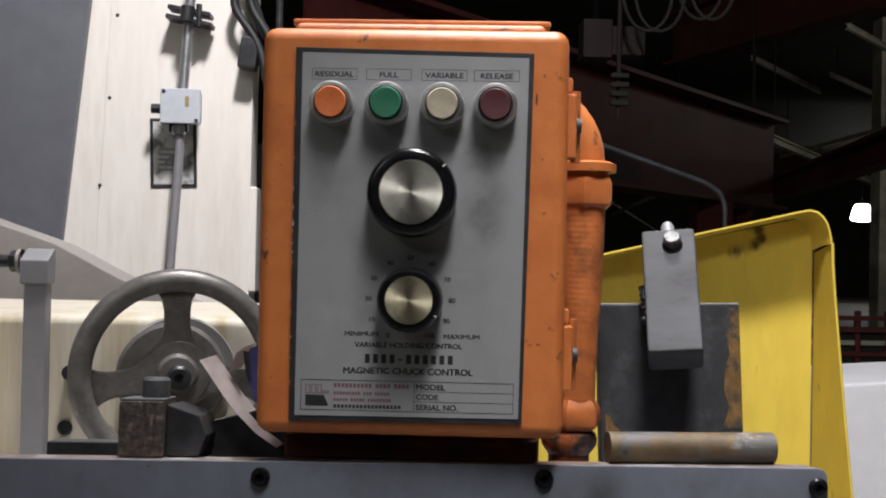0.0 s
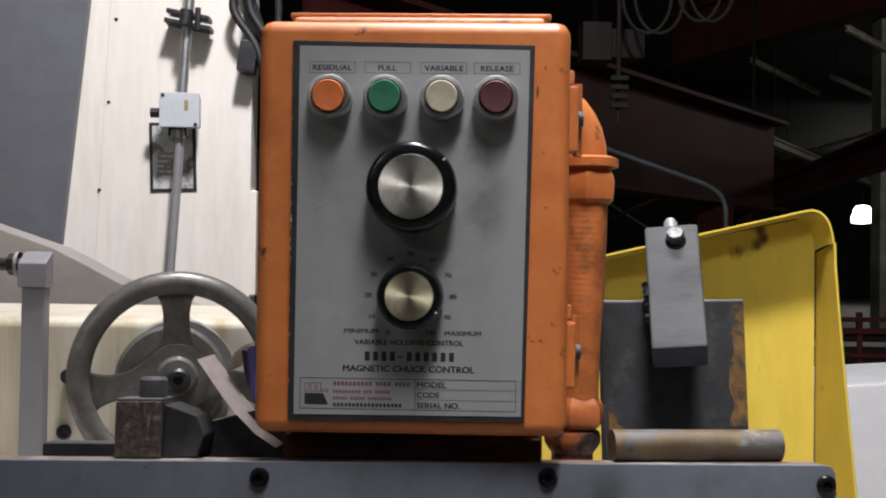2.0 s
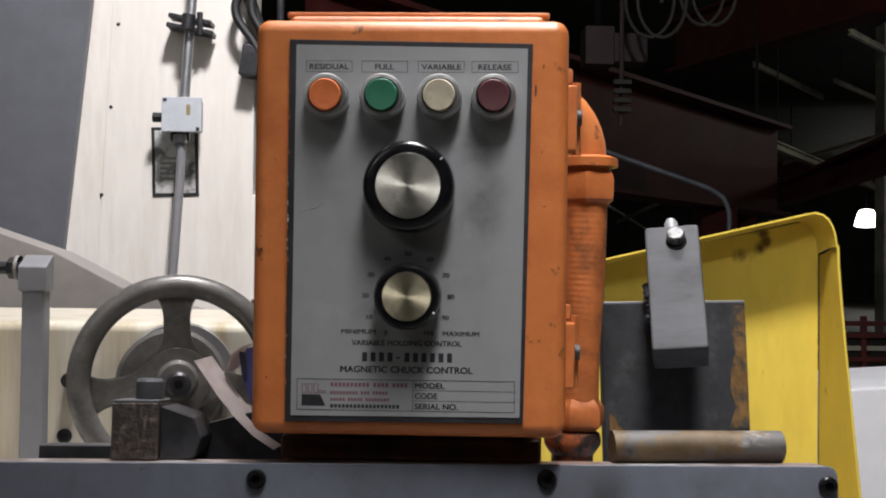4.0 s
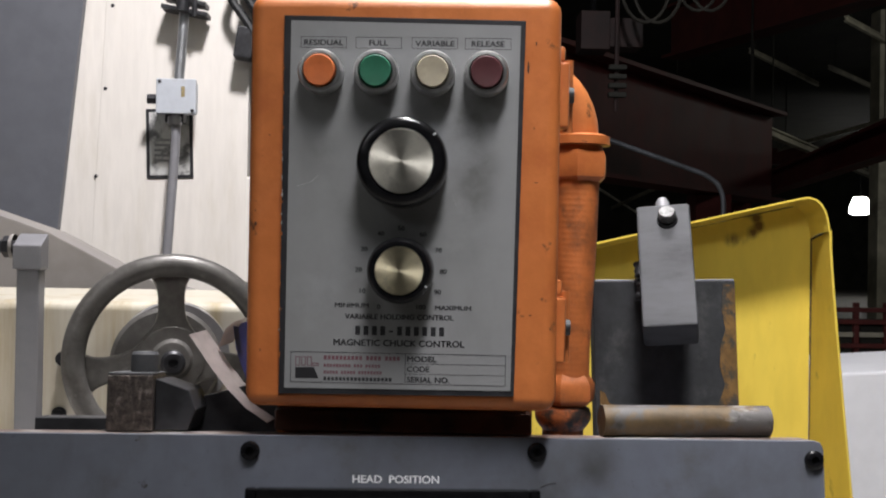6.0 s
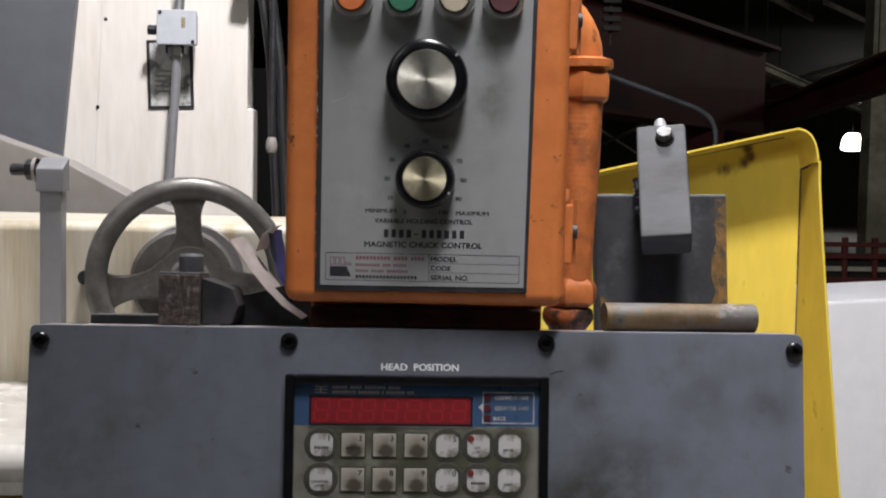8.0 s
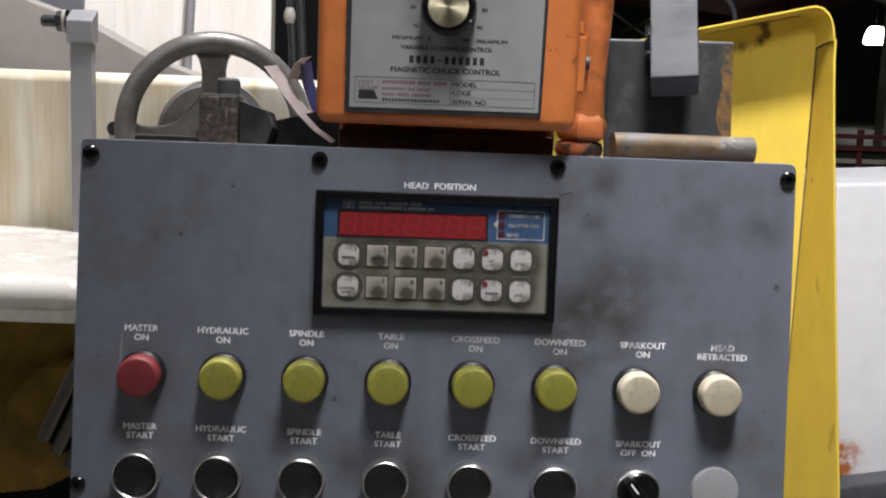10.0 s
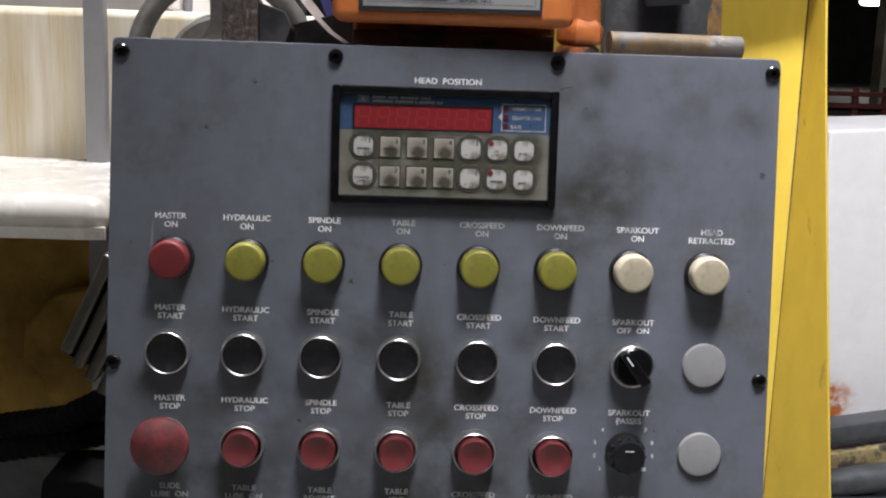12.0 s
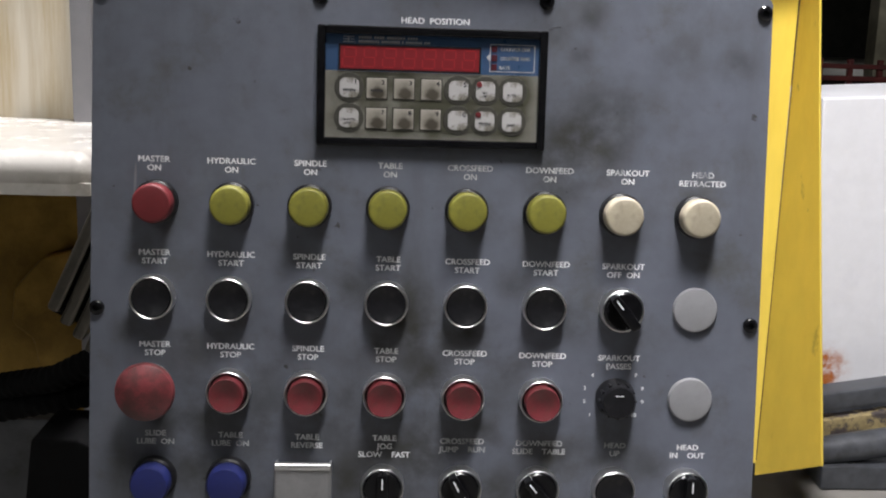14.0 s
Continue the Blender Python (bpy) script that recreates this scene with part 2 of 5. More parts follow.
M_JBOX = mat("pale_blue_grey_box", (0.52, 0.55, 0.6), 0.4, 0.1, 0.05, 40, 0.04, stain=(0.4, 0.4, 0.4), stain_at=(0.55, 0.85), stain_scale=20)
M_YELLOW = mat("yellow_guard_paint", (0.80, 0.60, 0.09), 0.4, 0, 0.05, 18, 0.05, stain=(0.66, 0.44, 0.05), stain_at=(0.5, 0.9), stain_scale=5, spots=(26.0, 0.735, (0.16, 0.12, 0.04)), stretch=(1.5, 1.5, 0.5), dirt=[(0.705, 2.2, 1.383, 0.022, 1.6), (0.727, 2.2, 1.387, 0.02, 1.4), (0.749, 2.2, 1.399, 0.02, 1.5), (0.763, 2.2, 1.413, 0.018, 1.7), (0.757, 2.2, 1.431, 0.018, 1.6), (0.738, 2.2, 1.441, 0.018, 1.4)], dirt_col=(0.16, 0.09, 0.02), more=[((0.3, 0.21, 0.04), (0.64, 0.74), 22.0, 0.5, (1, 1, 0.35))])
M_OCHRE = mat("oily_ochre_casting", (0.36, 0.225, 0.055), 0.5, 0, 0.3, 18, 0.2, stain=(0.2, 0.12, 0.03), stain_at=(0.48, 0.7), stain_scale=7)
M_WHITE = mat("white_machine_panel", (0.74, 0.75, 0.78), 0.4, 0, 0.03, 20, 0.03, stain=(0.62, 0.63, 0.68), stain_at=(0.5, 0.9), stain_scale=4, dirt=[(-0.235, 0, 0.255, 0.10, 2.0), (-0.24, 0, 0.22, 0.06, 2.5)], dirt_col=(0.42, 0.13, 0.03))
M_RAIL = mat("worn_machine_rail", (0.07, 0.075, 0.085), 0.4, 0.2, 0.2, 25, 0.1, stain=(0.03, 0.03, 0.03), stain_at=(0.5, 0.75), stain_scale=10)
M_RAIL_WORN = mat("chipped_yellow_rail", (0.3, 0.24, 0.12), 0.5, 0, 0.3, 30, 0.1, stain=(0.06, 0.05, 0.05), stain_at=(0.48, 0.58), stain_scale=18)
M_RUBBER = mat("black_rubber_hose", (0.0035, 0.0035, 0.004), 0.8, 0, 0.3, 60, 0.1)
M_MAROON = mat("maroon_girder_paint", (0.082, 0.02, 0.018), 0.6, 0, 0.25, 3, 0.05, stain=(0.05, 0.014, 0.014), stain_at=(0.45, 0.8), stain_scale=1.2)
M_JOIST = mat("dusty_roof_steel", (0.4, 0.38, 0.3), 0.7, 0, 0.25, 3, 0.05, stain=(0.08, 0.075, 0.07), stain_at=(0.45, 0.8), stain_scale=1.0)
M_HOSE_DUSTY = mat("dusty_hose", (0.02, 0.018, 0.013), 0.7, 0, 0.3, 30, 0.1)
M_RACK = mat("dull_red_rack_paint", (0.13, 0.022, 0.018), 0.6, 0, 0.3, 12, 0.05, stain=(0.05, 0.014, 0.014), stain_at=(0.4, 0.75), stain_scale=6)
# darker copy of the maroon paint; the hall's gloom is in its colour
M_SHADED_RED = mat("shaded_red_paint", (0.026, 0.009, 0.008), 0.7, 0, 0.3, 4, 0.05, stain=(0.012, 0.008, 0.008), stain_at=(0.4, 0.7), stain_scale=5)
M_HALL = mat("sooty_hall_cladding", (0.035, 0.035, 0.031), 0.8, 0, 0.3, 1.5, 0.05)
M_FLOOR = mat("oily_concrete_floor", (0.24, 0.23, 0.21), 0.6, 0, 0.2, 5, 0.1, stain=(0.1, 0.1, 0.09), stain_at=(0.5, 0.8), stain_scale=0.8)
M_PAPER = mat("grubby_card", (0.5, 0.44, 0.42), 0.6, 0, 0.12, 90, 0.1, stain=(0.25, 0.2, 0.19), stain_at=(0.5, 0.8), stain_scale=40)
M_BLUE_TAPE = mat("deep_blue_card", (0.05, 0.05, 0.2), 0.45, 0, 0.2, 60, 0.05)
M_LENS_RED = lens_plastic("red_lens", (0.14, 0.012, 0.016))
M_LENS_YELLOW = lens_plastic("yellow_green_lens", (0.205, 0.195, 0.026), dirty=0.85)
M_LENS_WHITE = lens_plastic("ivory_lens", (0.39, 0.345, 0.26), dirty=0.8)
M_LENS_ORANGE = lens_plastic("orange_lens", (0.52, 0.13, 0.03), dirty=0.1)
M_LENS_GREEN = lens_plastic("green_lens", (0.01, 0.12, 0.065), dirty=0.1)
M_LENS_MAROON = lens_plastic("maroon_lens", (0.065, 0.01, 0.014), dirty=0.2)
M_LENS_BLUE = lens_plastic("blue_lens", (0.01, 0.016, 0.11), dirty=0.7)
M_RED_BUTTON = mat("grimy_red_button", (0.15, 0.024, 0.03), 0.4, 0, 0.15, 160, 0.06, stain=(0.11, 0.03, 0.03), stain_at=(0.42, 0.7), stain_scale=170, dirt=[(0.001, 0.002, 0.0157, 0.0105, 1.3)], dirt_col=(0.045, 0.018, 0.018))
M_RED_HEAD = mat("grimy_red_mushroom", (0.15, 0.028, 0.033), 0.42, 0, 0.15, 120, 0.06, stain=(0.075, 0.022, 0.022), stain_at=(0.42, 0.6), stain_scale=75, dirt=[(0.006, -0.004, 0.027, 0.012, 0.9), (-0.012, 0.008, 0.024, 0.009, 0.8)], dirt_col=(0.07, 0.025, 0.025))
M_BLUE_FACE = mat("blue_counter_face", (0.038, 0.075, 0.15), 0.3, 0, 0.08, 80, 0.0)
M_GREY_FACE = mat("grimy_grey_keypad", (0.185, 0.18, 0.158), 0.45, 0, 0.08, 120, 0.05, stain=(0.15, 0.14, 0.115), stain_at=(0.42, 0.7), stain_scale=60, dirt=[(-0.0545 + 0.018 * k, y, 0.0015, 0.0195, 3.0) for k in range(7) for y in (-0.001, -0.0207)], dirt_col=(0.05, 0.05, 0.032))
M_KEY = mat("worn_pale_key", (0.31, 0.29, 0.25), 0.5, 0, 0.05, 120, 0.05, dirt=[(0.0006, -0.0012, 0.001, 0.0095, 3.0)], dirt_col=(0.05, 0.042, 0.03))
M_KEY_WHITE = mat("white_key", (0.42, 0.41, 0.41), 0.45, 0, 0.05, 120, 0.05, stain=(0.14, 0.13, 0.1), stain_at=(0.46, 0.64), stain_scale=110)
M_GRIME = mat("key_grime", (0.04, 0.038, 0.03), 0.6, 0, 0.3, 150, 0.05)
M_DISPLAY = glow("red_counter_display", (0.15, 0.005, 0.009), 0.11)
M_DIGIT = glow("dim_digit_segments", (0.23, 0.01, 0.015), 0.17)
M_INDICATOR = mat("dark_red_indicator", (0.06, 0.008, 0.014), 0.4, 0, 0.1, 200, 0.0)
M_FLUTE = mat("brown_grey_slide_cover", (0.085, 0.078, 0.066), 0.32, 0.6, 0.2, 60, 0.1, stain=(0.09, 0.08, 0.065), stain_at=(0.48, 0.7), stain_scale=25)
M_LAMP = glow("lamp_glass", (1.0, 0.98, 0.93), 30.0)
M_LABEL_WHITE = mat("white_print_plate", (0.7, 0.7, 0.68), 0.3, 0.2, 0.1, 12, 0.02, stain=(0.2, 0.2, 0.2), stain_at=(0.46, 0.6), stain_scale=16)
M_FADED = mat("faded_grey_print", (0.34, 0.34, 0.34), 0.5, 0, 0.2, 30, 0.0)

M_SMALL_PRINT = mat("small_white_print", (0.72, 0.73, 0.75), 0.5, 0, 0.1, 200, 0.0)
M_FADED_WHITE = mat("rubbed_white_lettering", (0.46, 0.465, 0.47), 0.5, 0, 0.2, 200, 0.0, stain=(0.14, 0.14, 0.15), stain_at=(0.53, 0.66), stain_scale=60)
M_GREASY_RING = mat("greasy_orange_ring", (0.36, 0.1, 0.03), 0.4, 0, 0.3, 80, 0.3, stain=(0.025, 0.02, 0.018), stain_at=(0.42, 0.58), stain_scale=60)
# grease brown darkened for the shade under the door; also colours paint chips
M_FOOT_SHADE_AND_CHIPS = mat("greasy_foot_shade_and_chips", (0.11, 0.04, 0.02), 0.5, 0, 0.4, 60, 0.2, stain=(0.03, 0.02, 0.015), stain_at=(0.45, 0.65), stain_scale=30)
M_GREY_CABLE = mat("grey_black_cable", (0.014, 0.014, 0.016), 0.55, 0, 0.3, 60, 0.05)
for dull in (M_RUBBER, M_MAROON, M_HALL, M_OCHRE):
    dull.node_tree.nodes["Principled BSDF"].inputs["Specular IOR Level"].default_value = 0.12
M_BAR.node_tree.nodes["Principled BSDF"].inputs["Specular IOR Level"].default_value = 0.25
M_BLACK_SOFT.node_tree.nodes["Principled BSDF"].inputs["Specular IOR Level"].default_value = 0.3


# ---- mesh helpers ----
def weighted(me, least):
    """Normals that lie flat on large faces and turn only in the rounded edges."""
    near = [[] for _ in me.vertices]
    faces = [(p.normal.copy(), p.area) for p in me.polygons]
    for p in me.polygons:
        for v in p.vertices:
            near[v].append(p.index)
    out = []
    for p in me.polygons:
        n0 = faces[p.index][0]
        for v in p.vertices:
            s = Vector((0, 0, 0))
            for q in near[v]:
                n1, area = faces[q]
                if n0.dot(n1) > least:
                    s += n1 * area
            out.append(s.normalized() if s.length > 1e-20 else n0)
    me.normals_split_custom_set(out)


def part(name, bm, material, parent=None, label="", m=None, smooth=35):
    me = bpy.data.meshes.new(name)
    bm.normal_update()
    bm.to_mesh(me)
    bm.free()
    if smooth:
        me.shade_smooth()
        weighted(me, math.cos(radians(smooth)))
    me.materials.append(material)
    ob = new(name, me)
    if parent is not None:
        ob.parent = parent
    if m is not None:
        ob.matrix_basis = m
    if label:
        tagged(ob, label)
    return ob


def again(ob, m, parent=None):
    """Another piece on the same mesh."""
    o = new(ob.name.split(".")[0], ob.data)
    o.parent, o.matrix_basis = parent or ob.parent, m
    return o


def root(name, m, label, category, group="", kind=""):
    ob = new(name)
    ob.empty_display_size = 0.02
    ob.matrix_basis = m
    return tagged(ob, label, category, group, kind)


def bx(size, centre=(0, 0, 0), bevel=0.0, seg=2, bm=None, m=None):
    """A box, its edges rounded by bevel."""
    own = bmesh.new()
    bmesh.ops.create_cube(own, size=1.0)
    bmesh.ops.scale(own, vec=size, verts=own.verts)
    if bevel:
        bmesh.ops.bevel(own, geom=own.edges[:], offset=bevel, segments=seg, profile=0.5, affect="EDGES")
    bmesh.ops.translate(own, vec=centre, verts=own.verts)
    if m is not None:
        bmesh.ops.transform(own, matrix=m, verts=own.verts)
    return joined(bm, own)


def joined(bm, own):
    if bm is None:
        return own
    me = bpy.data.meshes.new("tmp")
    own.to_mesh(me)
    own.free()
    bm.from_mesh(me)
    bpy.data.meshes.remove(me)
    return bm


def lathe(profile, seg=40, bm=None, m=None):
    """A turned form round z from (radius, height) pairs."""
    own = bmesh.new()
    rings = []
    for r, z in profile:
        if r < 1e-6:
            rings.append([own.verts.new((0, 0, z))])
        else:
            rings.append([own.verts.new((r * math.cos(2 * math.pi * k / seg), r * math.sin(2 * math.pi * k / seg), z)) for k in range(seg)])
    for a, b in zip(rings, rings[1:]):
        for k in range(seg):
            j = (k + 1) % seg
            if len(a) == 1 and len(b) == 1:
                break
            if len(a) == 1:
                own.faces.new((a[0], b[k], b[j]))
            elif len(b) == 1:
                own.faces.new((a[k], a[j], b[0]))
            else:
                own.faces.new((a[k], a[j], b[j], b[k]))
    bmesh.ops.recalc_face_normals(own, faces=own.faces[:])
    if m is not None:
        bmesh.ops.transform(own, matrix=m, verts=own.verts)
    return joined(bm, own)


def prism(points, z0, z1, bevel=0.0, bm=None, m=None, seg=2):
    """A plate with the outline points (x, y) from height z0 to z1."""
    own = bmesh.new()
    f = own.faces.new([own.verts.new((x, y, z0)) for x, y in points])
    up = bmesh.ops.extrude_face_region(own, geom=[f])
    bmesh.ops.translate(own, vec=(0, 0, z1 - z0), verts=[v for v in up["geom"] if isinstance(v, bmesh.types.BMVert)])
    bmesh.ops.recalc_face_normals(own, faces=own.faces[:])
    if bevel:
        bmesh.ops.bevel(own, geom=own.edges[:], offset=bevel, segments=seg, profile=0.5, affect="EDGES")
    if m is not None:
        bmesh.ops.transform(own, matrix=m, verts=own.verts)
    return joined(bm, own)


def tube(path, radius, seg=14, bm=None, wave=0.0, pitch=0.01, closed=False):
    """A round bar or hose along a path of points; wave and pitch give it ribs."""
    own = bmesh.new()
    pts = [Vector(p) for p in path]
    if wave:
        fine = []
        for a, b in zip(pts, pts[1:]):
            k = max(2, int((b - a).length / pitch * 6))
            fine += [a.lerp(b, i / k) for i in range(k)]
        pts = fine + [pts[-1]]
    rings, run, side = [], 0.0, None
    count = len(pts)
    for i, p in enumerate(pts):
        a = pts[i - 1] if (i or closed) else p
        b = pts[(i + 1) % count] if (i < count - 1 or closed) else p
        d = (b - a).normalized()
        if side is None:
            side = d.orthogonal().normalized()
        side = (side - d * side.dot(d)).normalized()
        up = d.cross(side)
        if i:
            run += (p - pts[i - 1]).length
        r = radius + wave * math.cos(2 * math.pi * run / pitch)
        rings.append([own.verts.new(p + r * (math.cos(2 * math.pi * k / seg) * side + math.sin(2 * math.pi * k / seg) * up)) for k in range(seg)])
    pairs = list(zip(rings, rings[1:])) + ([(rings[-1], rings[0])] if closed else [])
    for a, b in pairs:
        for k in range(seg):
            own.faces.new((a[k], a[(k + 1) % seg], b[(k + 1) % seg], b[k]))
    if not closed:
        own.faces.new(rings[0][::-1])
        own.faces.new(rings[-1])
    bmesh.ops.recalc_face_normals(own, faces=own.faces[:])
    return joined(bm, own)


def bend(points, r=0.1, n=6):
    """A polyline with rounded corners."""
    pts = [Vector(p) for p in points]
    out = [pts[0]]
    for a, b, c in zip(pts, pts[1:], pts[2:]):
        u, v = (a - b).normalized() * r, (c - b).normalized() * r
        for k in range(n + 1):
            t = k / n
            out.append((b + u) * (1 - t) ** 2 + b * 2 * t * (1 - t) + (b + v) * t**2)
    return out + [pts[-1]]


def words(text, x, y, height, parent, material, z=0.00014, width=0.0, stretch=1.06, name="lettering", line=1.45, bold=0.06):
    """Flat lettering with capitals of that height, centred on x, y of the parent's face; lines are spaced line heights apart."""
    lines = text.split("\n")
    made = []
    for k, s in enumerate(lines):
        cu = bpy.data.curves.new("letters", "FONT")
        cu.body, cu.size, cu.extrude, cu.resolution_u = s, 1.0, 0.0, 3
        tmp = bpy.data.objects.new("letters", cu)
        me = bpy.data.meshes.new_from_object(tmp)
        bpy.data.objects.remove(tmp)
        bm = bmesh.new()
        bm.from_mesh(me)
        bpy.data.meshes.remove(me)
        x0, x1 = min(v.co.x for v in bm.verts), max(v.co.x for v in bm.verts)
        cap = 0.729
        sy = height / cap
        sx = width / (x1 - x0) if width else sy * stretch
        yy = y + (0.5 * (len(lines) - 1) - k) * height * line
        for v in bm.verts:
            v.co = Vector((x + (v.co.x - 0.5 * (x0 + x1)) * sx, yy + (v.co.y - 0.5 * cap) * sy, z))
        if bold:
            me = bpy.data.meshes.new("tmp")
            bm.to_mesh(me)
            bm.free()
            bm = bmesh.new()
            for i, (dx, dy) in enumerate(((-0.8, -0.4), (0.8, -0.4), (0.0, 0.6))):
                me.transform(Matrix.Translation((dx * bold * height, dy * bold * height, 0.00001 * i)))
                bm.from_mesh(me)
                me.transform(Matrix.Translation((-dx * bold * height, -dy * bold * height, 0)))
            bpy.data.meshes.remove(me)
        made.append(part(name, bm, material, parent, smooth=0))
    return made


def outline(x0, y0, x1, y1, w, z=0.0004, bm=None):
    bm = bm or bmesh.new()
    for a, b, c, d in ((x0, y0, x1, y0 + w), (x0, y1 - w, x1, y1), (x0, y0 + w, x0 + w, y1 - w), (x1 - w, y0 + w, x1, y1 - w)):
        bm.faces.new([bm.verts.new(p) for p in ((a, b, z), (c, b, z), (c, d, z), (a, d, z))])
    return bm


def flat(rects, z=0.0004):
    bm = bmesh.new()
    for a, b, c, d in rects:
        bm.faces.new([bm.verts.new(p) for p in ((a, b, z), (c, b, z), (c, d, z), (a, d, z))])
    return bm


def bars(x0, x1, y, height, counts, z=0.0004):
    """Plain strokes in place of writing: groups of counts short bars between x0 and x1."""
    total = sum(counts) + 0.8 * (len(counts) - 1)
    step, x, rects = (x1 - x0) / total, x0, []
    for c in counts:
        for k in range(c):
            rects.append((x + (k + 0.14) * step, y - height / 2, x + (k + 0.86) * step, y + height / 2))
        x += (c + 0.8) * step
    return flat(rects, z)


def strokes(name, x0, x1, y, height, counts, z, material, parent):
    """The same short bars, each one a piece of its own."""
    total = sum(counts) + 0.8 * (len(counts) - 1)
    step, x = (x1 - x0) / total, x0
    first = None
    for c in counts:
        for k in range(c):
            where = place(x + (k + 0.5) * step, y, z)
            if first is None:
                first = part(name, flat([(-0.36 * step, -height / 2, 0.36 * step, height / 2)], 0), material, parent, m=where, smooth=0)
            else:
                again(first, where)
        x += (c + 0.8) * step


def place(x, y, z=0.0, turn=0.0):
    return pose(x, y, z, 0, 0, turn)


# ---- the hall ----
def hall():
    t = 0.3
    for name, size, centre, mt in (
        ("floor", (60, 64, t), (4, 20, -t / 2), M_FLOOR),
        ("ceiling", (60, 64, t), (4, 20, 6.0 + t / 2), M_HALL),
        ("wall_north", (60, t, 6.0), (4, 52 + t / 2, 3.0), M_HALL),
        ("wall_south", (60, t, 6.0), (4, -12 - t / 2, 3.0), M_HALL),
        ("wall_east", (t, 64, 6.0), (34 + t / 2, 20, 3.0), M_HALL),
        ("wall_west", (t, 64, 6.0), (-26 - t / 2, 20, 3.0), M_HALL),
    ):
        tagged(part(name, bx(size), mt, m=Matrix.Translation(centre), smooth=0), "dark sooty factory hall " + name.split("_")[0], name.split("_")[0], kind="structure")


hall()


def girder(a, b, height, width, material, label):
    """A rolled steel section between two points: web, two flanges and hangers up to the roof."""
    a, b = Vector(a), Vector(b)
    length = (b - a).length
    x = (b - a).normalized()
    y = Vector((0, 0, 1)).cross(x).normalized()
    m = Matrix((x, y, x.cross(y))).transposed().to_4x4()
    m.translation = (a + b) / 2
    beam = root("girder", m, label, "steel beam", "roof steel")
    t = min(0.04, height * 0.2)
    part("web", bx((length, t, height - 2 * t)), material, beam, smooth=0)
    for s in (-1, 1):
        part("flange", bx((length, width, t), (0, 0, s * (height - t) / 2)), material, beam, smooth=0)
    rise = 6.0 - m.translation.z
    for s in (-0.42, 0.42):
        part("hanger", tube([(s * length, 0, height / 2 - 0.01), (s * length, 0, rise)], 0.012, 6), M_HALL, beam)
    return beam


girder((-0.61, 6.5, 2.55), (4.34, 12.73, 2.55), 1.05, 0.4, M_MAROON, "dark maroon painted steel crane girder under the roof")
girder((5.93, 18.8, 2.5), (4.25, 8.0, 2.5), 0.32, 0.22, M_MAROON, "dark red painted steel beam crossing the hall")
girder((3.64, 14.71, 4.40), (4.91, 11.06, 4.40), 0.7, 0.35, M_MAROON, "dark red painted crane rail beam high under the roof")
girder((-8.0, 34.0, 4.6), (26.0, 34.0, 4.6), 0.5, 0.3, M_MAROON, "dark red painted cross beam under the roof")
girder((5.23, 16.30, 3.40), (14.34, 30.59, 3.40), 0.14, 0.12, M_JOIST, "pale dusty roof joist in the dark hall")
for a, b, h in (
    ((6.68, 20.93, 5.40), (9.48, 24.75, 5.40), 0.10),
    ((7.36, 17.99, 5.40), (9.46, 20.46, 5.40), 0.10),
    ((8.65, 21.98, 5.30), (11.82, 25.84, 5.30), 0.09),
    ((8.67, 25.00, 3.90), (8.64, 18.85, 3.90), 0.07),
    ((5.94, 30.86, 2.75), (4.72, 18.12, 2.75), 0.07),
    ((4.07, 22.70, 2.80), (13.73, 56.68, 2.80), 0.05),
):
    girder(a, b, h, h * 0.7, M_JOIST, "thin dusty grey roof joist in the dark hall")
for x, y, h, w, mt in ((3.22, 11.32, 2.02, 0.38, M_MAROON), (8.95, 20.0, 6.0, 0.42, M_JOIST), (5.93, 19.0, 2.34, 0.3, M_MAROON), (-7.6, 24.3, 6.0, 0.35, M_HALL), (-0.5, 6.6, 2.02, 0.3, M_HALL)):
    tagged(part("hall_column", bx((w, w, h), (0, 0, h / 2), 0.02), mt, m=Matrix.Translation((x, y, 0))), "dusty painted steel column in the dark hall", "column", "roof steel")
hoist = root("hoist_box", pose(1.226, 7.0, 2.8), "dull red painted hoist box hanging at the girder", "hoist")
part("box", bx((0.19, 0.22, 0.25), (0, 0, 0), 0.01), M_SHADED_RED, hoist)
part("side_box", bx((0.22, 0.2, 0.19), (0.21, 0.05, 0.0), 0.01), M_SHADED_RED, hoist)
part("hanger", tube([(0, 0, 0.12), (0, 0, 3.19)], 0.02, 8), M_RUBBER, hoist)
tagged(part("roof_conduit", tube(bend([(-0.5, 5.6, 2.49), (1.62, 5.6, 1.775), (1.688, 5.6, 1.70), (1.688, 5.6, 0.0)], 0.07), 0.013), M_RAIL), "thin grey steel conduit bent down behind the guard", "conduit")
for x, w, z in ((1.40, 0.13, 2.98), (1.72, 0.12, 3.06)):
    coil = [(x + w * math.cos(a) + 0.012 * a, 6.5, z + 0.21 * math.sin(a)) for a in [k * 0.3 for k in range(44)]] + [(x + 0.2, 6.5, 3.5), (x + 0.2, 6.5, 5.98)]
    tagged(part("hanging_hose", tube(coil, 0.011, 8), M_HOSE_DUSTY), "dusty looped air hose hanging from the roof", "hose", "hanging hoses")
drop = root("cable_drop", pose(1.307, 6.6, 0), "reddish hanging rod with a grey terminal block", "cable")
part("cable", tube([(0, 0, 5.98), (0, 0, 2.24)], 0.014, 8), M_SHADED_RED, drop)
for k in range(4):
    part("terminal", bx((0.11, 0.05, 0.03), (0.0, -0.03, 2.505 - 0.056 * k), 0.005), M_HALL, drop)


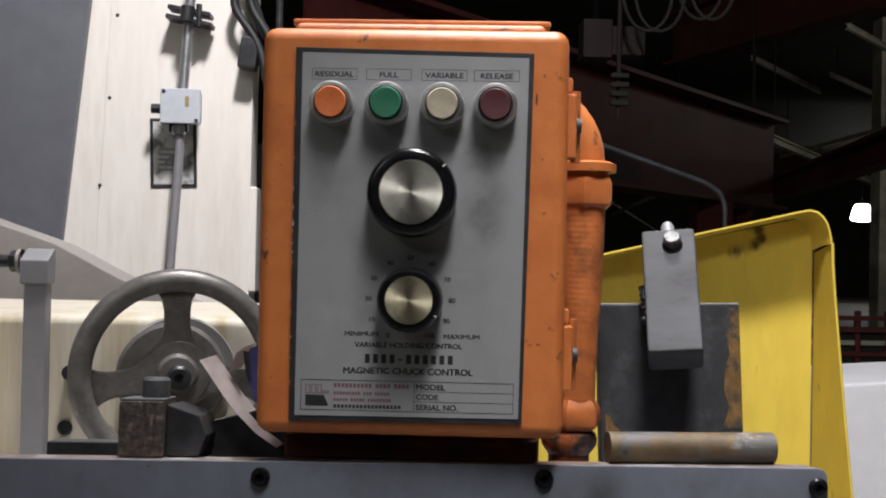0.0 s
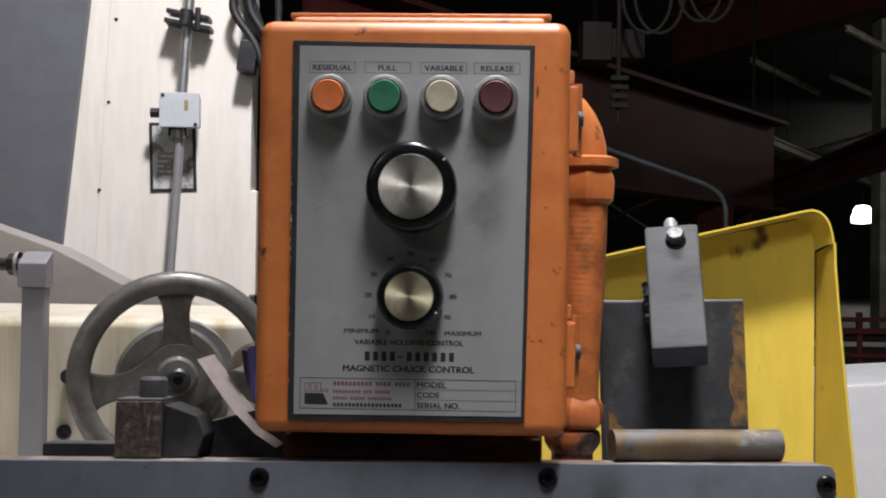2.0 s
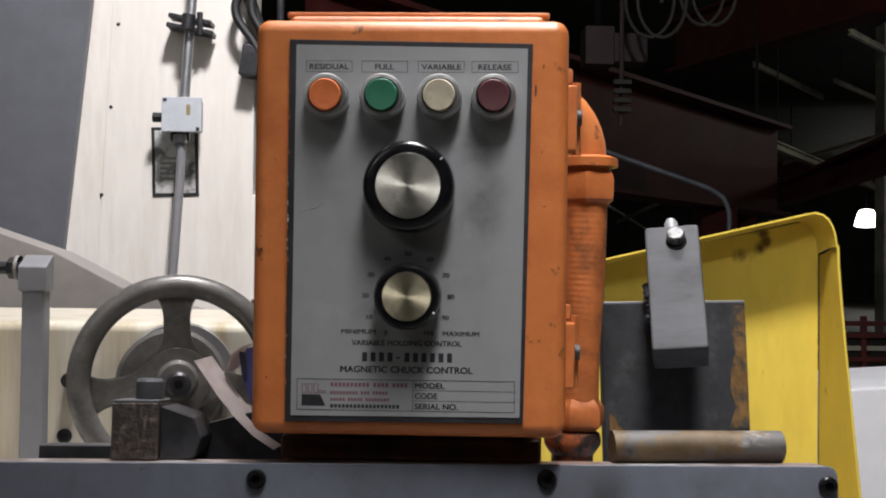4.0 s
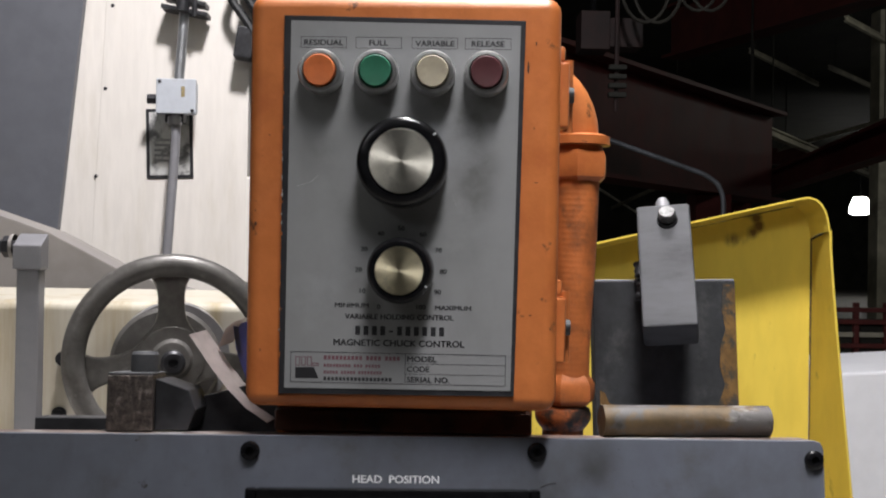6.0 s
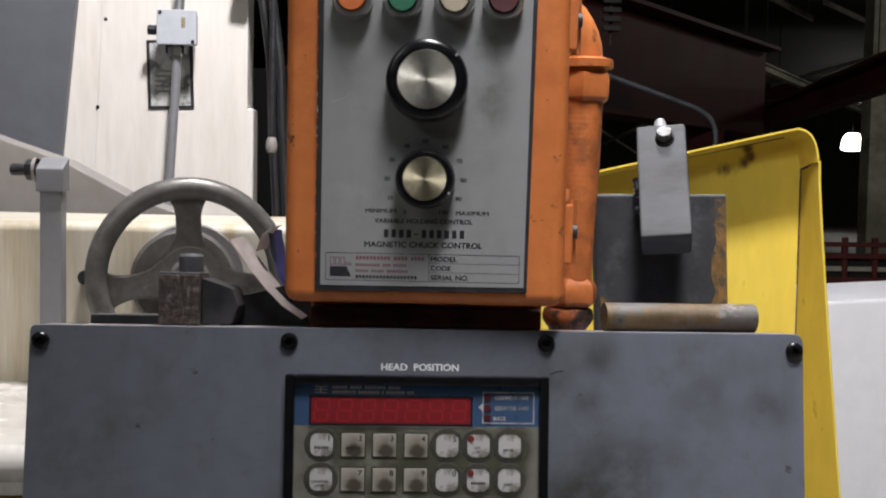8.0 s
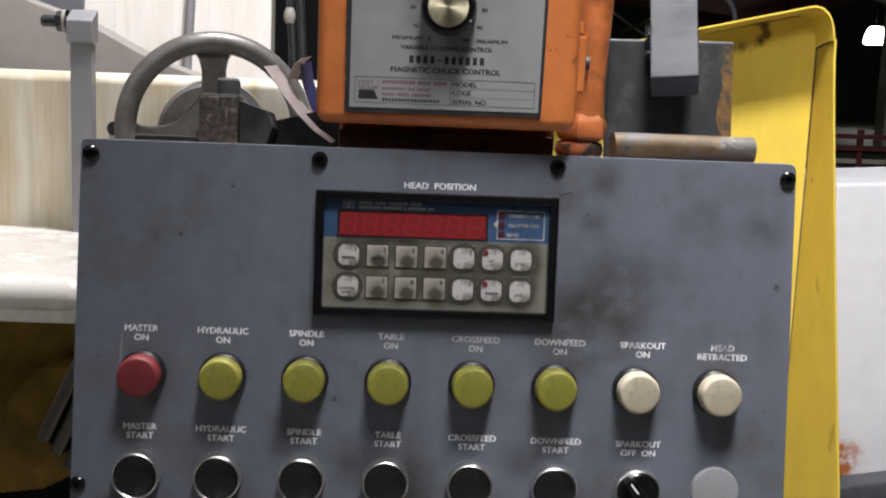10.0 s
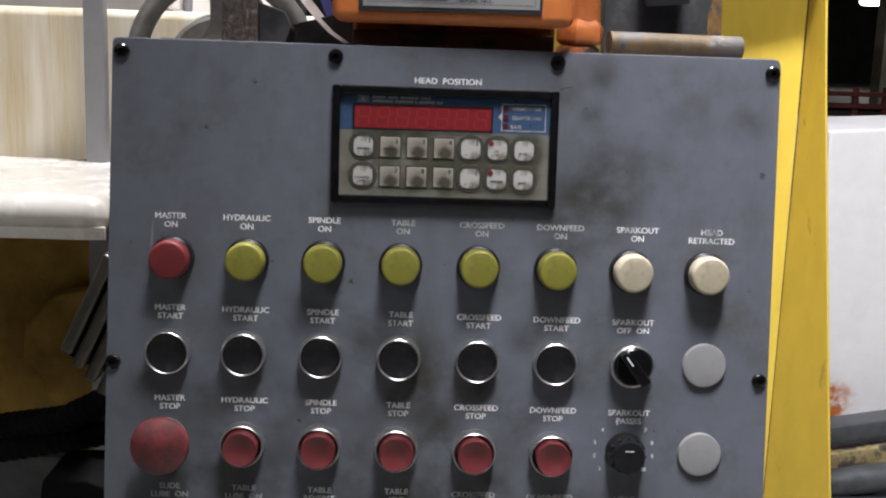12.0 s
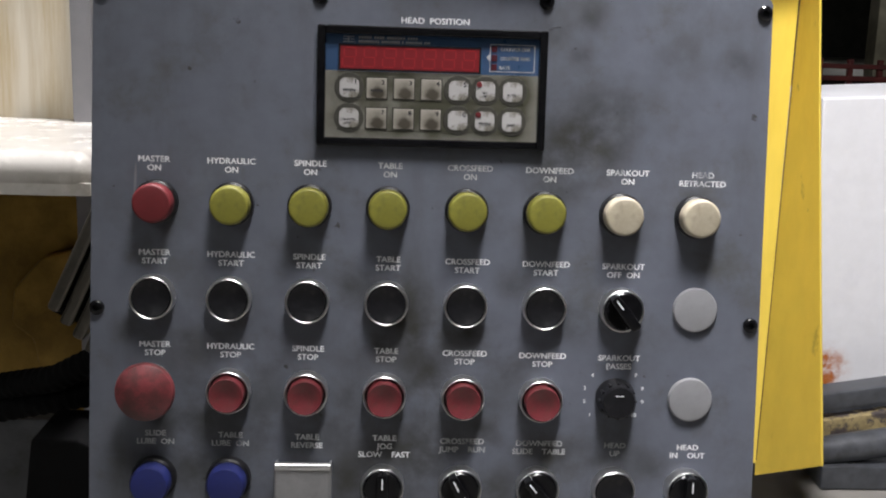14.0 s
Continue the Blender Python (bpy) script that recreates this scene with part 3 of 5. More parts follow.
def high_bay(x, y, z, r, shade=None):
    """A hanging works lamp: hook, gear box, bell and glowing glass."""
    lamp = root("high_bay_lamp", pose(x, y, z), "glowing bell-shaped works lamp added out of view", "lamp", "works lamps")
    part("bell", lathe([(0.0, r * 1.0), (r * 0.35, r * 1.0), (r * 0.5, r * 0.8), (r * 0.9, 0.05), (r, 0.0), (r * 0.96, 0.0), (r * 0.45, r * 0.75), (0, r * 0.9)], 32), shade or M_ALU, lamp)
    part("gear_box", bx((r * 0.7, r * 0.7, r * 0.8), (0, 0, r * 1.45), r * 0.08), M_ALU, lamp)
    part("lamp_glass", lathe([(0, -r * 0.55), (r * 0.5, -r * 0.45), (r * 0.82, -r * 0.1), (r * 0.88, 0.0), (0, 0.02)], 32), M_LAMP, lamp)
    part("hanger", tube([(0, 0, r * 1.8), (0, 0, 5.98 - z)], 0.02, 8), M_CONDUIT, lamp)
    return lamp


far_lamp = root("high_bay_lamp", pose(16.74, 39.5, 3.42), "distant glowing works lamp under the roof", "lamp", "works lamps")
part("lamp_glass", lathe([(0, -0.34), (0.30, -0.33), (0.40, -0.26), (0.40, -0.2), (0.30, 0.16), (0.22, 0.28), (0, 0.31)], 24), M_LAMP, far_lamp)
part("hanger", tube([(0, 0, 0.4), (0, 0, 2.56)], 0.02, 8), M_RUBBER, far_lamp)
high_bay(LAMP_FRONT[0], LAMP_FRONT[1], LAMP_FRONT[2] + 0.3, 0.28)
# unseen lamp body added at the rear fill light
high_bay(FILL_REAR[0], FILL_REAR[1], FILL_REAR[2] + 0.3, 0.28)
high_bay(LAMP_SIDE[0], LAMP_SIDE[1], LAMP_SIDE[2] + 0.3, 0.25)

# ---- far machine: white panel, rails, red racking ----
rack = root("storage_rack", pose(3.95, 9.0, 0), "red painted steel storage racking with beams and dusty shelves", "rack")
for k in range(8):
    part("upright", bx((0.045, 0.05, 1.0), (0.26 * k - 0.9, 0, 0.5), 0.006), M_RACK, rack)
for z, d in ((0.30, 0), (0.42, 1), (0.52, 0), (0.64, 0), (0.73, 1), (0.84, 0), (0.94, 0)):
    part("beam", bx((2.0, 0.03, 0.04), (0.05, -0.04 + 0.05 * d, z), 0.005), M_JOIST if d else M_RACK, rack)
part("back_panel", bx((2.0, 0.02, 0.8), (0.05, 0.3, 0.45), 0.005), M_HALL, rack)
part("shelf", bx((2.0, 0.3, 0.02), (0.05, 0.14, 0.5), 0.004), M_HALL, rack)
light = root("work_light", pose(2.03, 4.5, 0), "small glowing work light on a dark stand", "lamp")
part("stand", bx((0.025, 0.025, 0.91), (0, 0, 0.455), 0.004), M_HALL, light)
part("lamp_glass", bx((0.06, 0.02, 0.02), (0, 0, 0.92), 0.006), M_LAMP, light)
white = root("white_machine_cabinet", pose(1.52, 2.8, 0.0), "white painted machine cabinet with a rust stain at its foot", "machine cabinet")
part("cabinet_panel", bx((0.62, 0.5, 0.86), (0.04, 0.25, 0.63), 0.012), M_WHITE, white, m=pose(0, 0, 0, 0, -3.4, 0))
part("plinth", bx((0.7, 0.5, 0.21), (0.05, 0.28, 0.105), 0.01), M_RAIL, white)
rails = root("machine_bed_rail", pose(1.36, 2.62, 0), "dark grey machine bed rails with chipped yellow paint", "machine rail")
part("upper_rail", bx((0.9, 0.09, 0.055), (0.25, 0, 0.235), 0.012), M_RAIL, rails, m=pose(0, 0, 0.0, 0, -9, 0))
part("chipped_strip", bx((0.9, 0.05, 0.05), (0.25, -0.03, 0.165), 0.005), M_RAIL_WORN, rails, "chipped yellow paint strip", m=pose(0, 0, 0.0, 0, -9, 0))
part("lower_rail", tube([(-0.25, -0.1, 0.085), (0.8, -0.1, 0.25)], 0.04), M_RAIL, rails)
part("foot", bx((0.9, 0.3, 0.07), (0.25, 0.0, 0.035), 0.01), M_RAIL, rails)


# ---- yellow guard ----
def yellow_guard():
    """A folded sheet guard: sloping top, back sheet, right flange that widens downwards and a rolled top corner."""
    g = root("yellow_guard", pose(0, 0, 0), "yellow painted folded sheet steel machine guard with scuffed edges", "machine guard")
    back, front, t = 2.2, 2.11, 0.004

    def top(x):
        return 1.3715 + (x - 0.400) * 0.2345

    bm = prism([(0.12, 0.19), (0.878, 0.19), (0.874, top(0.86) - 0.016), (0.12, top(0.12) - 0.012)], 0, t, m=Matrix(((1, 0, 0, 0), (0, 0, 1, back), (0, 1, 0, 0), (0, 0, 0, 1))))
    part("back_sheet", bm, M_YELLOW, g, smooth=0)
    # top flange with its rolled right corner, swept from the back sheet to the front edge
    prof = [(0.12, top(0.12)), (0.30, top(0.30)), (0.45, top(0.45)), (0.60, top(0.60)), (0.72, top(0.72)), (0.813, top(0.813)), (0.835, top(0.835) - 0.001), (0.852, 1.468), (0.864, 1.458), (0.872, 1.445), (0.878, 1.427), (0.882, 1.402)]
    own = bmesh.new()
    rows = []
    for s in (0.0, 0.12, 0.3, 0.6, 1.0):
        ring = []
        for x, z in prof:
            cx, cz = x - 0.004 * (x > 0.85) * (1 - s), z - 0.012 * (1 - s) ** 2
            ring.append(own.verts.new((cx, back + (front - back) * s, cz)))
        rows.append(ring)
    for a, b in zip(rows, rows[1:]):
        for k in range(len(prof) - 1):
            own.faces.new((a[k], a[k + 1], b[k + 1], b[k]))
    bmesh.ops.recalc_face_normals(own, faces=own.faces[:])
    bmesh.ops.solidify(own, geom=own.faces[:], thickness=t)
    part("top_flange", own, M_YELLOW, g, smooth=50)
    own = bmesh.new()
    zs = [1.404 - 1.19 * k / 28 for k in range(29)]

    def outer(z):
        s = (1.404 - z) / 1.154
        y = front + 0.02 * s
        return Vector(((0.882 + 0.154 * s) * (y + 0.29) / (front + 0.085 * s ** 0.6 + 0.29), y, z))

    a = [own.verts.new((0.877, back, z - 0.02 - 0.035 * (1.404 - z) / 1.154)) for z in zs]
    b = [own.verts.new(outer(z)) for z in zs]
    for k in range(len(zs) - 1):
        own.faces.new((a[k], a[k + 1], b[k + 1], b[k]))
    bmesh.ops.solidify(own, geom=own.faces[:], thickness=t)
    part("side_flange", own, M_YELLOW, g, smooth=60)
    part("front_lip", tube([outer(z) for z in zs], 0.003, 8), M_YELLOW, g)
    # strip added to darken the crease; the fold has no open seam
    part("crease_strip", tube([(0.8765, back - 0.003, z) for z in (1.41, 1.0, 0.6, 0.2)], 0.0012, 6), M_RUSTY, g, "thin dark strip added along the fold")
    part("support_leg", bx((0.4, 0.08, 0.19), (0.55, 2.24, 0.095), 0.006), M_RAIL, g)
    return g


yellow_guard()


# ---- grinder column and its fittings ----
def machine_column():
    c = root("machine_column", pose(0, 0, 0), "tall cream painted grinding machine column with riveted side cover", "machine column")
    part("column_body", bx((0.56, 0.12, 2.9), (-0.70, 2.98, 1.45), 0.012), M_CREAM, c)
    part("cover_plate", prism([(-0.846, 1.2), (-0.4213, 1.2), (-0.4213, 2.9), (-0.776, 2.9)], 2.917, 2.929, 0.003, m=Matrix(((1, 0, 0, 0), (0, 0, 1, 0), (0, 1, 0, 0), (0, 0, 0, 1)))), M_CREAM, c, "flat cream cover plate")
    part("column_foot", bx((0.422, 0.1, 0.29), (-0.615, 2.9685, 1.40), 0.006, 3), M_CREAM, c)
    rv = part("rivet", lathe([(0.0052, 0), (0.004, 0.0025), (0, 0.003)], 12), M_STEEL_DARK, c, m=pose(-0.794, 2.917, 2.006, 90))
    for x, z in ((-0.810, 1.779), (-0.831, 1.539), (-0.784, 2.232)):
        again(rv, pose(x, 2.917, z, 90))
    return c


machine_column()
slab = root("grey_head_slab", pose(0, 0, 0), "grey blue painted machine head casting with a chamfered edge", "machine casting")
part("slab", prism([(-1.9, 1.2), (-0.96, 1.345), (-0.924, 1.375), (-0.862, 2.03), (-0.82, 2.5), (-0.82, 3.0), (-1.9, 3.0)], 0, 0.03, 0.003, m=Matrix(((1, 0, 0, 0), (0, 0, 1, 2.885), (0, 1, 0, 0), (0, 0, 0, 1)))), M_SLAB, slab)
part("slab_base", bx((0.7, 0.3, 1.3), (-1.5, 2.97, 0.65), 0.02), M_SLAB, slab)

name_plate = root("rating_plate", pose(-0.633, 2.9150, 1.632, 90, 0, 0), "white printed rating plate with a black border on the column", "plate")
part("plate", bx((0.126, 0.19, 0.003), (0, 0, 0), 0.001), M_BLACK_PRINT, name_plate, m=pose(0, 0, 0, 0, 0, 2))
part("print_area", bx((0.108, 0.172, 0.002), (0, 0, 0.0015), 0.0005), M_LABEL_WHITE, name_plate, m=pose(0, 0, 0.0005, 0, 0, 2))
for k in range(5):
    part("print_line", flat([(-0.04, -0.05 + 0.014 * k, 0.03 - 0.012 * (k % 3), -0.044 + 0.014 * k)], 0.004), M_FADED, name_plate, smooth=0)

jb = root("junction_box", pose(-0.597, 2.83, 1.747, 90, 0, 2), "pale blue grey junction box on a steel conduit", "junction box")
part("box_body", bx((0.098, 0.085, 0.05), (0, 0, -0.012), 0.006), M_JBOX, jb)
part("lid", bx((0.104, 0.092, 0.012), (0, 0, 0.018), 0.003), M_JBOX, jb, "pale lid with corner screws")
part("label_strip", bx((0.01, 0.028, 0.001), (0.018, 0.012, 0.0245)), M_RAIL_WORN, jb, "small brown label")
for sx, sy in ((-0.043, 0.038), (0.043, -0.038)):
    part("lid_screw", lathe([(0.005, 0), (0.005, 0.002), (0, 0.003)], 10), M_STEEL_DARK, jb, m=place(sx, sy, 0.024))
part("gland", lathe([(0.014, 0), (0.014, 0.03), (0.0, 0.03)], 6), M_STEEL_DARK, jb, "black cable gland", m=pose(-0.05, -0.005, -0.01, 0, -90, 0))
part("mount", bx((0.05, 0.03, 0.05), (-0.01, -0.05, -0.04), 0.003), M_STEEL_DARK, jb)

cond = root("column_conduit", pose(0, 0, 0), "grey steel conduit running down the column", "conduit")
part("upper_run", tube([(-0.560, 2.85, 2.4), (-0.598, 2.85, 1.79)], 0.0135), M_CONDUIT, cond)
part("lower_run", tube(bend([(-0.602, 2.85, 1.71), (-0.605, 2.85, 1.60), (-0.620, 2.84, 1.32), (-0.632, 2.84, 1.0), (-0.66, 2.84, 0.3)], 0.05), 0.0125), M_TUBE_GREY, cond, "grey plastic coated conduit")
part("coupling", lathe([(0.017, 0), (0.019, 0.004), (0.019, 0.02), (0.015, 0.024), (0, 0.024)], 20), M_CONDUIT, cond, m=pose(-0.607, 2.85, 1.676))
clamp = root("conduit_clamp", pose(-0.588, 2.87, 1.995, 0, 0, 0), "dark steel channel clamp holding the conduit", "clamp")
part("channel", bx((0.115, 0.06, 0.012), (0, 0, 0.014), 0.002), M_STEEL_DARK, clamp, m=pose(0, 0, 0, 0, 10, 0))
part("channel_lower", bx((0.125, 0.06, 0.012), (0.004, 0, -0.012), 0.002), M_STEEL_DARK, clamp, m=pose(0, 0, 0, 0, 10, 0))
part("strap", tube([(0.0, -0.045, -0.02), (0.004, -0.045, 0.02)], 0.018), M_STEEL_DARK, clamp)
part("bolt", lathe([(0.008, 0), (0.008, 0.06), (0, 0.06)], 8), M_STEEL_DARK, clamp, m=pose(0.03, -0.03, -0.03))

# hoses, valve, switch and a black shade slab beside the column
for k, (dx, dy, swing) in enumerate(((0.0, 0.0, 0.02), (0.022, 0.03, -0.018), (0.04, -0.02, 0.012), (0.012, 0.05, -0.03))):
    way = [(-0.462, 5.98), (-0.462, 2.3), (-0.455 + swing, 2.14), (-0.455 - swing, 2.03), (-0.40, 1.93), (-0.372, 1.82), (-0.35, 1.66), (-0.345, 1.50), (-0.33, 1.25), (-0.33, 0.0)]
    pts = [(x + dx * (1 - 0.3 * (z < 1.9)), 2.85 + dy, z) for x, z in way]
    tagged(part("hanging_cable", tube(bend(pts, 0.04, 5), 0.012 + 0.002 * (k % 2), 10), M_GREY_CABLE), "grey black cable hanging beside the column", "cable", "cables at the column")
tagged(part("limit_switch", bx((0.05, 0.06, 0.085), (0, 0, 0), 0.006), M_STEEL_DARK, m=pose(-0.425, 2.87, 1.90, 0, 8, 0)), "dark brown limit switch box at the column's edge", "switch")
valve = root("ball_valve", pose(-0.335, 2.75, 1.44), "grey pipe with a pale rounded valve end", "valve")
part("pipe", tube([(0, 0, 0.015), (0.015, 0, 4.55)], 0.009), M_STEEL_DARK, valve)
part("valve_body", lathe([(0, -0.026), (0.012, -0.022), (0.016, -0.008), (0.015, 0.006), (0.010, 0.018), (0, 0.018)], 24), M_GREY_CAST, valve)
# near-black slab added to stand for the shade behind the column
tagged(part("shade_backdrop", bx((0.34, 0.05, 1.8), (-0.45, 4.3, 0.9)), M_RUBBER), "black slab standing for the shade behind the column", "machine side", kind="structure")

# ---- machine body under the column ----
body = root("grinder_base", pose(0, 0, 0), "stained cream painted grinder base with a rounded white ledge", "machine base")
part("base_front", bx((1.2, 0.44, 0.30), (-0.68, 1.44, 1.128), 0.012, 3), M_CREAM_DIRTY, body, m=pose(0, 0, 0, 0, 0, 0))
part("ledge", bx((1.4, 0.37, 0.042), (-1.033, 1.035, 1.0585), 0.019, 5), M_LEDGE, body, "splashed glossy white ledge with chipped lower edge")
part("ledge_drip", bx((1.4, 0.006, 0.014), (-1.034, 0.856, 1.041), 0.001), M_LEDGE, body)
part("cavity_back", bx((1.6, 0.1, 0.97), (-0.75, 1.30, 0.485), 0.01), M_OCHRE, body, "oily ochre casting in shadow")
part("casting_boss", prism([(-0.44, 0.60), (-0.44, 0.90), (-0.505, 0.885), (-0.545, 0.84), (-0.55, 0.79), (-0.52, 0.765), (-0.50, 0.60)], 0, 0.2, 0.006, m=Matrix(((1, 0, 0, 0), (0, 0, 1, 1.22), (0, 1, 0, 0), (0, 0, 0, 1)))), M_OCHRE, body, "ochre casting flange")
part("cavity_floor", bx((1.6, 0.45, 0.66), (-0.75, 1.42, 0.33), 0.01), M_RAIL, body)
part("cover_bolt", lathe([(0.009, 0), (0.009, 0.002), (0.006, 0.003), (0.005, 0.001), (0, 0.001)], 16), M_STEEL_DARK, body, m=pose(-0.403, 1.219, 1.142, 90))
part("side_bolt", lathe([(0.009, 0), (0.009, 0.02), (0, 0.02)], 14), M_STEEL_DARK, body, m=pose(-0.394, 1.219, 1.210, 90))
cover = root("sloping_cover", pose(0, 0, 0), "grey brown painted sloping cover casting", "cover")
cz = [(-1.6, 1.262), (-0.20, 1.212), (-0.26, 1.235), (-0.372, 1.262), (-0.43, 1.281), (-0.505, 1.306), (-0.629, 1.370), (-0.731, 1.404), (-1.6, 1.70)]
part("cover_casting", prism(cz[::-1], 0, 0.12, 0.003, m=Matrix(((1, 0, 0, 0), (0, 0, 1, 1.88), (0, 1, 0, 0), (0, 0, 0, 1)))), M_GREY_CAST, cover)
part("cover_foot", bx((1.0, 0.2, 1.24), (-0.9, 2.1, 0.62), 0.01), M_GREY_CAST, cover)

bar = root("square_tube_post", pose(-0.4248, 1.1745, 0.0), "pale grey painted square tube post with a mitred cap", "post")
part("post", bx((0.0265, 0.022, 1.318), (0, 0, 0.659), 0.0025), M_TUBE_GREY, bar)
part("post_cap", prism([(-0.0145, 1.3155), (-0.0145, 1.3435), (0.010, 1.357), (0.0130, 1.357), (0.0130, 1.3155)], -0.0165, 0.0165, 0.002, m=Matrix(((0, 0, 1, -0.0005), (1, 0, 0, 0), (0, 1, 0, 0), (0, 0, 0, 1)))), M_TUBE_GREY, bar, "mitred cap on the post")
part("bolt", lathe([(0.0075, 0), (0.0075, 0.030), (0.006, 0.032), (0, 0.032)], 14), M_STEEL_DARK, bar, "dark bolt", m=pose(-0.018, 0.0, 1.3415, 0, -90, 0))
part("bolt_nut", lathe([(0.0125, 0.004), (0.0125, 0.013), (0.011, 0.014), (0, 0.014)], 6), M_STEEL_DARK, bar, m=pose(-0.018, 0.0, 1.3415, 0, -90, 0))
part("washer", lathe([(0.0145, 0.0), (0.0145, 0.004), (0, 0.004)], 24), M_GREY_CAST, bar, m=pose(-0.0185, 0.0, 1.3415, 0, -90, 0))

fl = root("fluted_guard", pose(-0.331, 0.86, 0.950, 0, 25, 0), "dark metal fluted slide cover with stepped ribs", "slide cover")
part("backing", bx((0.085, 0.012, 0.10), (0.010, 0.018, -0.014), 0.003), M_RUBBER, fl)
for k in range(5):
    part("flute", bx((0.0135, 0.03, 0.118), (-0.026 + 0.017 * k, 0.004 * k, -0.010 * k + 0.006), 0.004, 3), M_FLUTE, fl)
# white plate stands in for the glare at the top of the flutes
part("glare_plate", bx((0.06, 0.05, 0.016), (0.020, -0.004, 0.068), 0.005), M_LEDGE, fl, "white plate standing for glare on the slide cover")
part("support_arm", bx((0.04, 0.04, 0.87), (0.12, 0.05, -0.48), 0.004, m=pose(0, 0, 0, 0, -25, 0)), M_STEEL_DARK, fl)
hs = root("bellows_hose", pose(-0.36, 0.95, 0.0), "black ribbed hoses bunched in the machine's cavity", "hose")
part("hose", tube([(0.12, 0, 0.835), (0.0, 0.02, 0.825), (-0.06, 0.04, 0.79), (-0.2, 0.1, 0.75)], 0.016, 14, wave=0.0008, pitch=0.012), M_RUBBER, hs)
part("hose", tube([(0.12, 0.05, 0.785), (0.0, 0.05, 0.775), (-0.25, 0.1, 0.71)], 0.018, 14, wave=0.0008, pitch=0.014), M_RUBBER, hs)
part("duct", prism([(-0.08, 0.60), (0.10, 0.60), (0.10, 0.70), (0.03, 0.735), (-0.01, 0.752), (-0.06, 0.752)], 0, 0.1, 0.004, m=Matrix(((1, 0, 0, 0), (0, 0, 1, -0.06), (0, 1, 0, 0), (0, 0, 0, 1)))), M_RUBBER, hs, "black sheet duct")
part("duct_leg", bx((0.05, 0.05, 0.61), (0, 0.0, 0.305), 0.004), M_RAIL, hs)


# ---- handwheel ----
def handwheel():
    w = root("handwheel", pose(-0.2575, 1.156, 1.2155, 90, 0, 12) @ Matrix.Diagonal((1.08, 1.08, 1, 1)), "grey cast handwheel with three spokes and a round rim", "handwheel")
    R, r = 0.0998, 0.0122
    part("rim", tube([(R * math.cos(2 * math.pi * k / 72), R * math.sin(2 * math.pi * k / 72), 0) for k in range(72)], r, 18, closed=True), M_CAST, w)
    for ang in (91.5, 190, 352):
        prof = [(-0.030, 0.020), (-0.0175, 0.038), (-0.0142, 0.050), (-0.0138, 0.068), (-0.0165, 0.080), (-0.025, 0.093), (0.025, 0.093), (0.0165, 0.080), (0.0138, 0.068), (0.0142, 0.050), (0.0175, 0.038), (0.030, 0.020)]
        part("spoke", prism(prof, -0.012, 0.0, 0.003, m=pose(0, 0, 0, 0, 0, ang - 90)), M_CAST, w)
    part("hub", lathe([(0, -0.024), (0.036, -0.024), (0.038, -0.004), (0.034, 0.001), (0.022, 0.002), (0.0185, 0.008), (0.017, 0.0085), (0, 0.0085)], 40), M_CAST, w)
    part("centre_bolt", lathe([(0.0128, 0.0), (0.0128, 0.018), (0.010, 0.021), (0.005, 0.021), (0.005, 0.016), (0, 0.016)], 20), M_STEEL_DARK, w, "black socket head bolt", m=place(0.001, -0.002, 0.006))
    part("dial_collar", lathe([(0, -0.062), (0.058, -0.062), (0.059, -0.036), (0.055, -0.030), (0, -0.030)], 56), M_CAST, w, "machined dial collar", m=place(-0.006, -0.006))
    part("dial_ring", lathe([(0, -0.070), (0.060, -0.070), (0.063, -0.062), (0.061, -0.050), (0, -0.050)], 56), M_ALU, w, "bright metal dial ring", m=place(0.002, -0.004))
    part("shaft", tube([(0, 0.0, -0.06), (0, 0.0, -0.11)], 0.035), M_CAST, w)
    return w


handwheel()


# ---- console ----
CONSOLE = pose(0, 0.455, 1.25, 90 - 4.631, 0, 0)
console = root("control_console", CONSOLE, "grey painted sloping machine control console with rows of buttons", "control panel")
part("front_panel", prism([(-0.2265, -0.33), (-0.2280, -0.44), (0.2345, -0.44), (0.2330, -0.33), (0.2264, -0.0090), (0.2250, -0.0058), (0.2220, -0.0045), (-0.2170, -0.0045), (-0.2193, -0.0055), (-0.2203, -0.0080)], -0.003, 0.0, 0.0007), M_PANEL, console, "grey painted panel with oily smudges and shade painted in at lower left")
SHELF = -0.046
side = [(-0.003, -0.0072), (-0.0250, -0.0072), (-0.0262, -0.0085), (-0.0262, SHELF), (-0.235, SHELF), (-0.235, -0.30), (-0.13, -0.438), (-0.003, -0.438)]
part("console_body", prism(side, -0.219, 0.219, 0.0008, m=Matrix(((0, 0, 1, 0.003), (0, 1, 0, 0), (1, 0, 0, 0), (0, 0, 0, 1)))), M_PANEL, console)
part("top_edge", bx((0.440, 0.0024, 0.0222), (0.003, -0.0061, -0.0142), 0.0008), M_EDGE, console, "top with paint worn to rusty bare metal")
part("pedestal", bx((0.16, 0.12, 0.845), (0.0, 0.50, 0.4225), 0.006, m=CONSOLE.inverted()), M_PANEL, console)
SCREW = lathe([(0.0051, 0), (0.0050, 0.0016), (0.0040, 0.0027), (0.0022, 0.0030), (0.0022, 0.0012), (0, 0.0012)], 18)
scr = part("panel_screw", SCREW, M_BLACK, console, "black button head screw", m=place(-0.2139, -0.0136))
for u, v in ((-0.0735, 0.0125), (0.0748, 0.0118), (0.2209, 0.0145), (-0.2198, 0.2215), (0.2241, 0.2255)):
    again(scr, place(u, -v, 0, random.uniform(0, 60)))

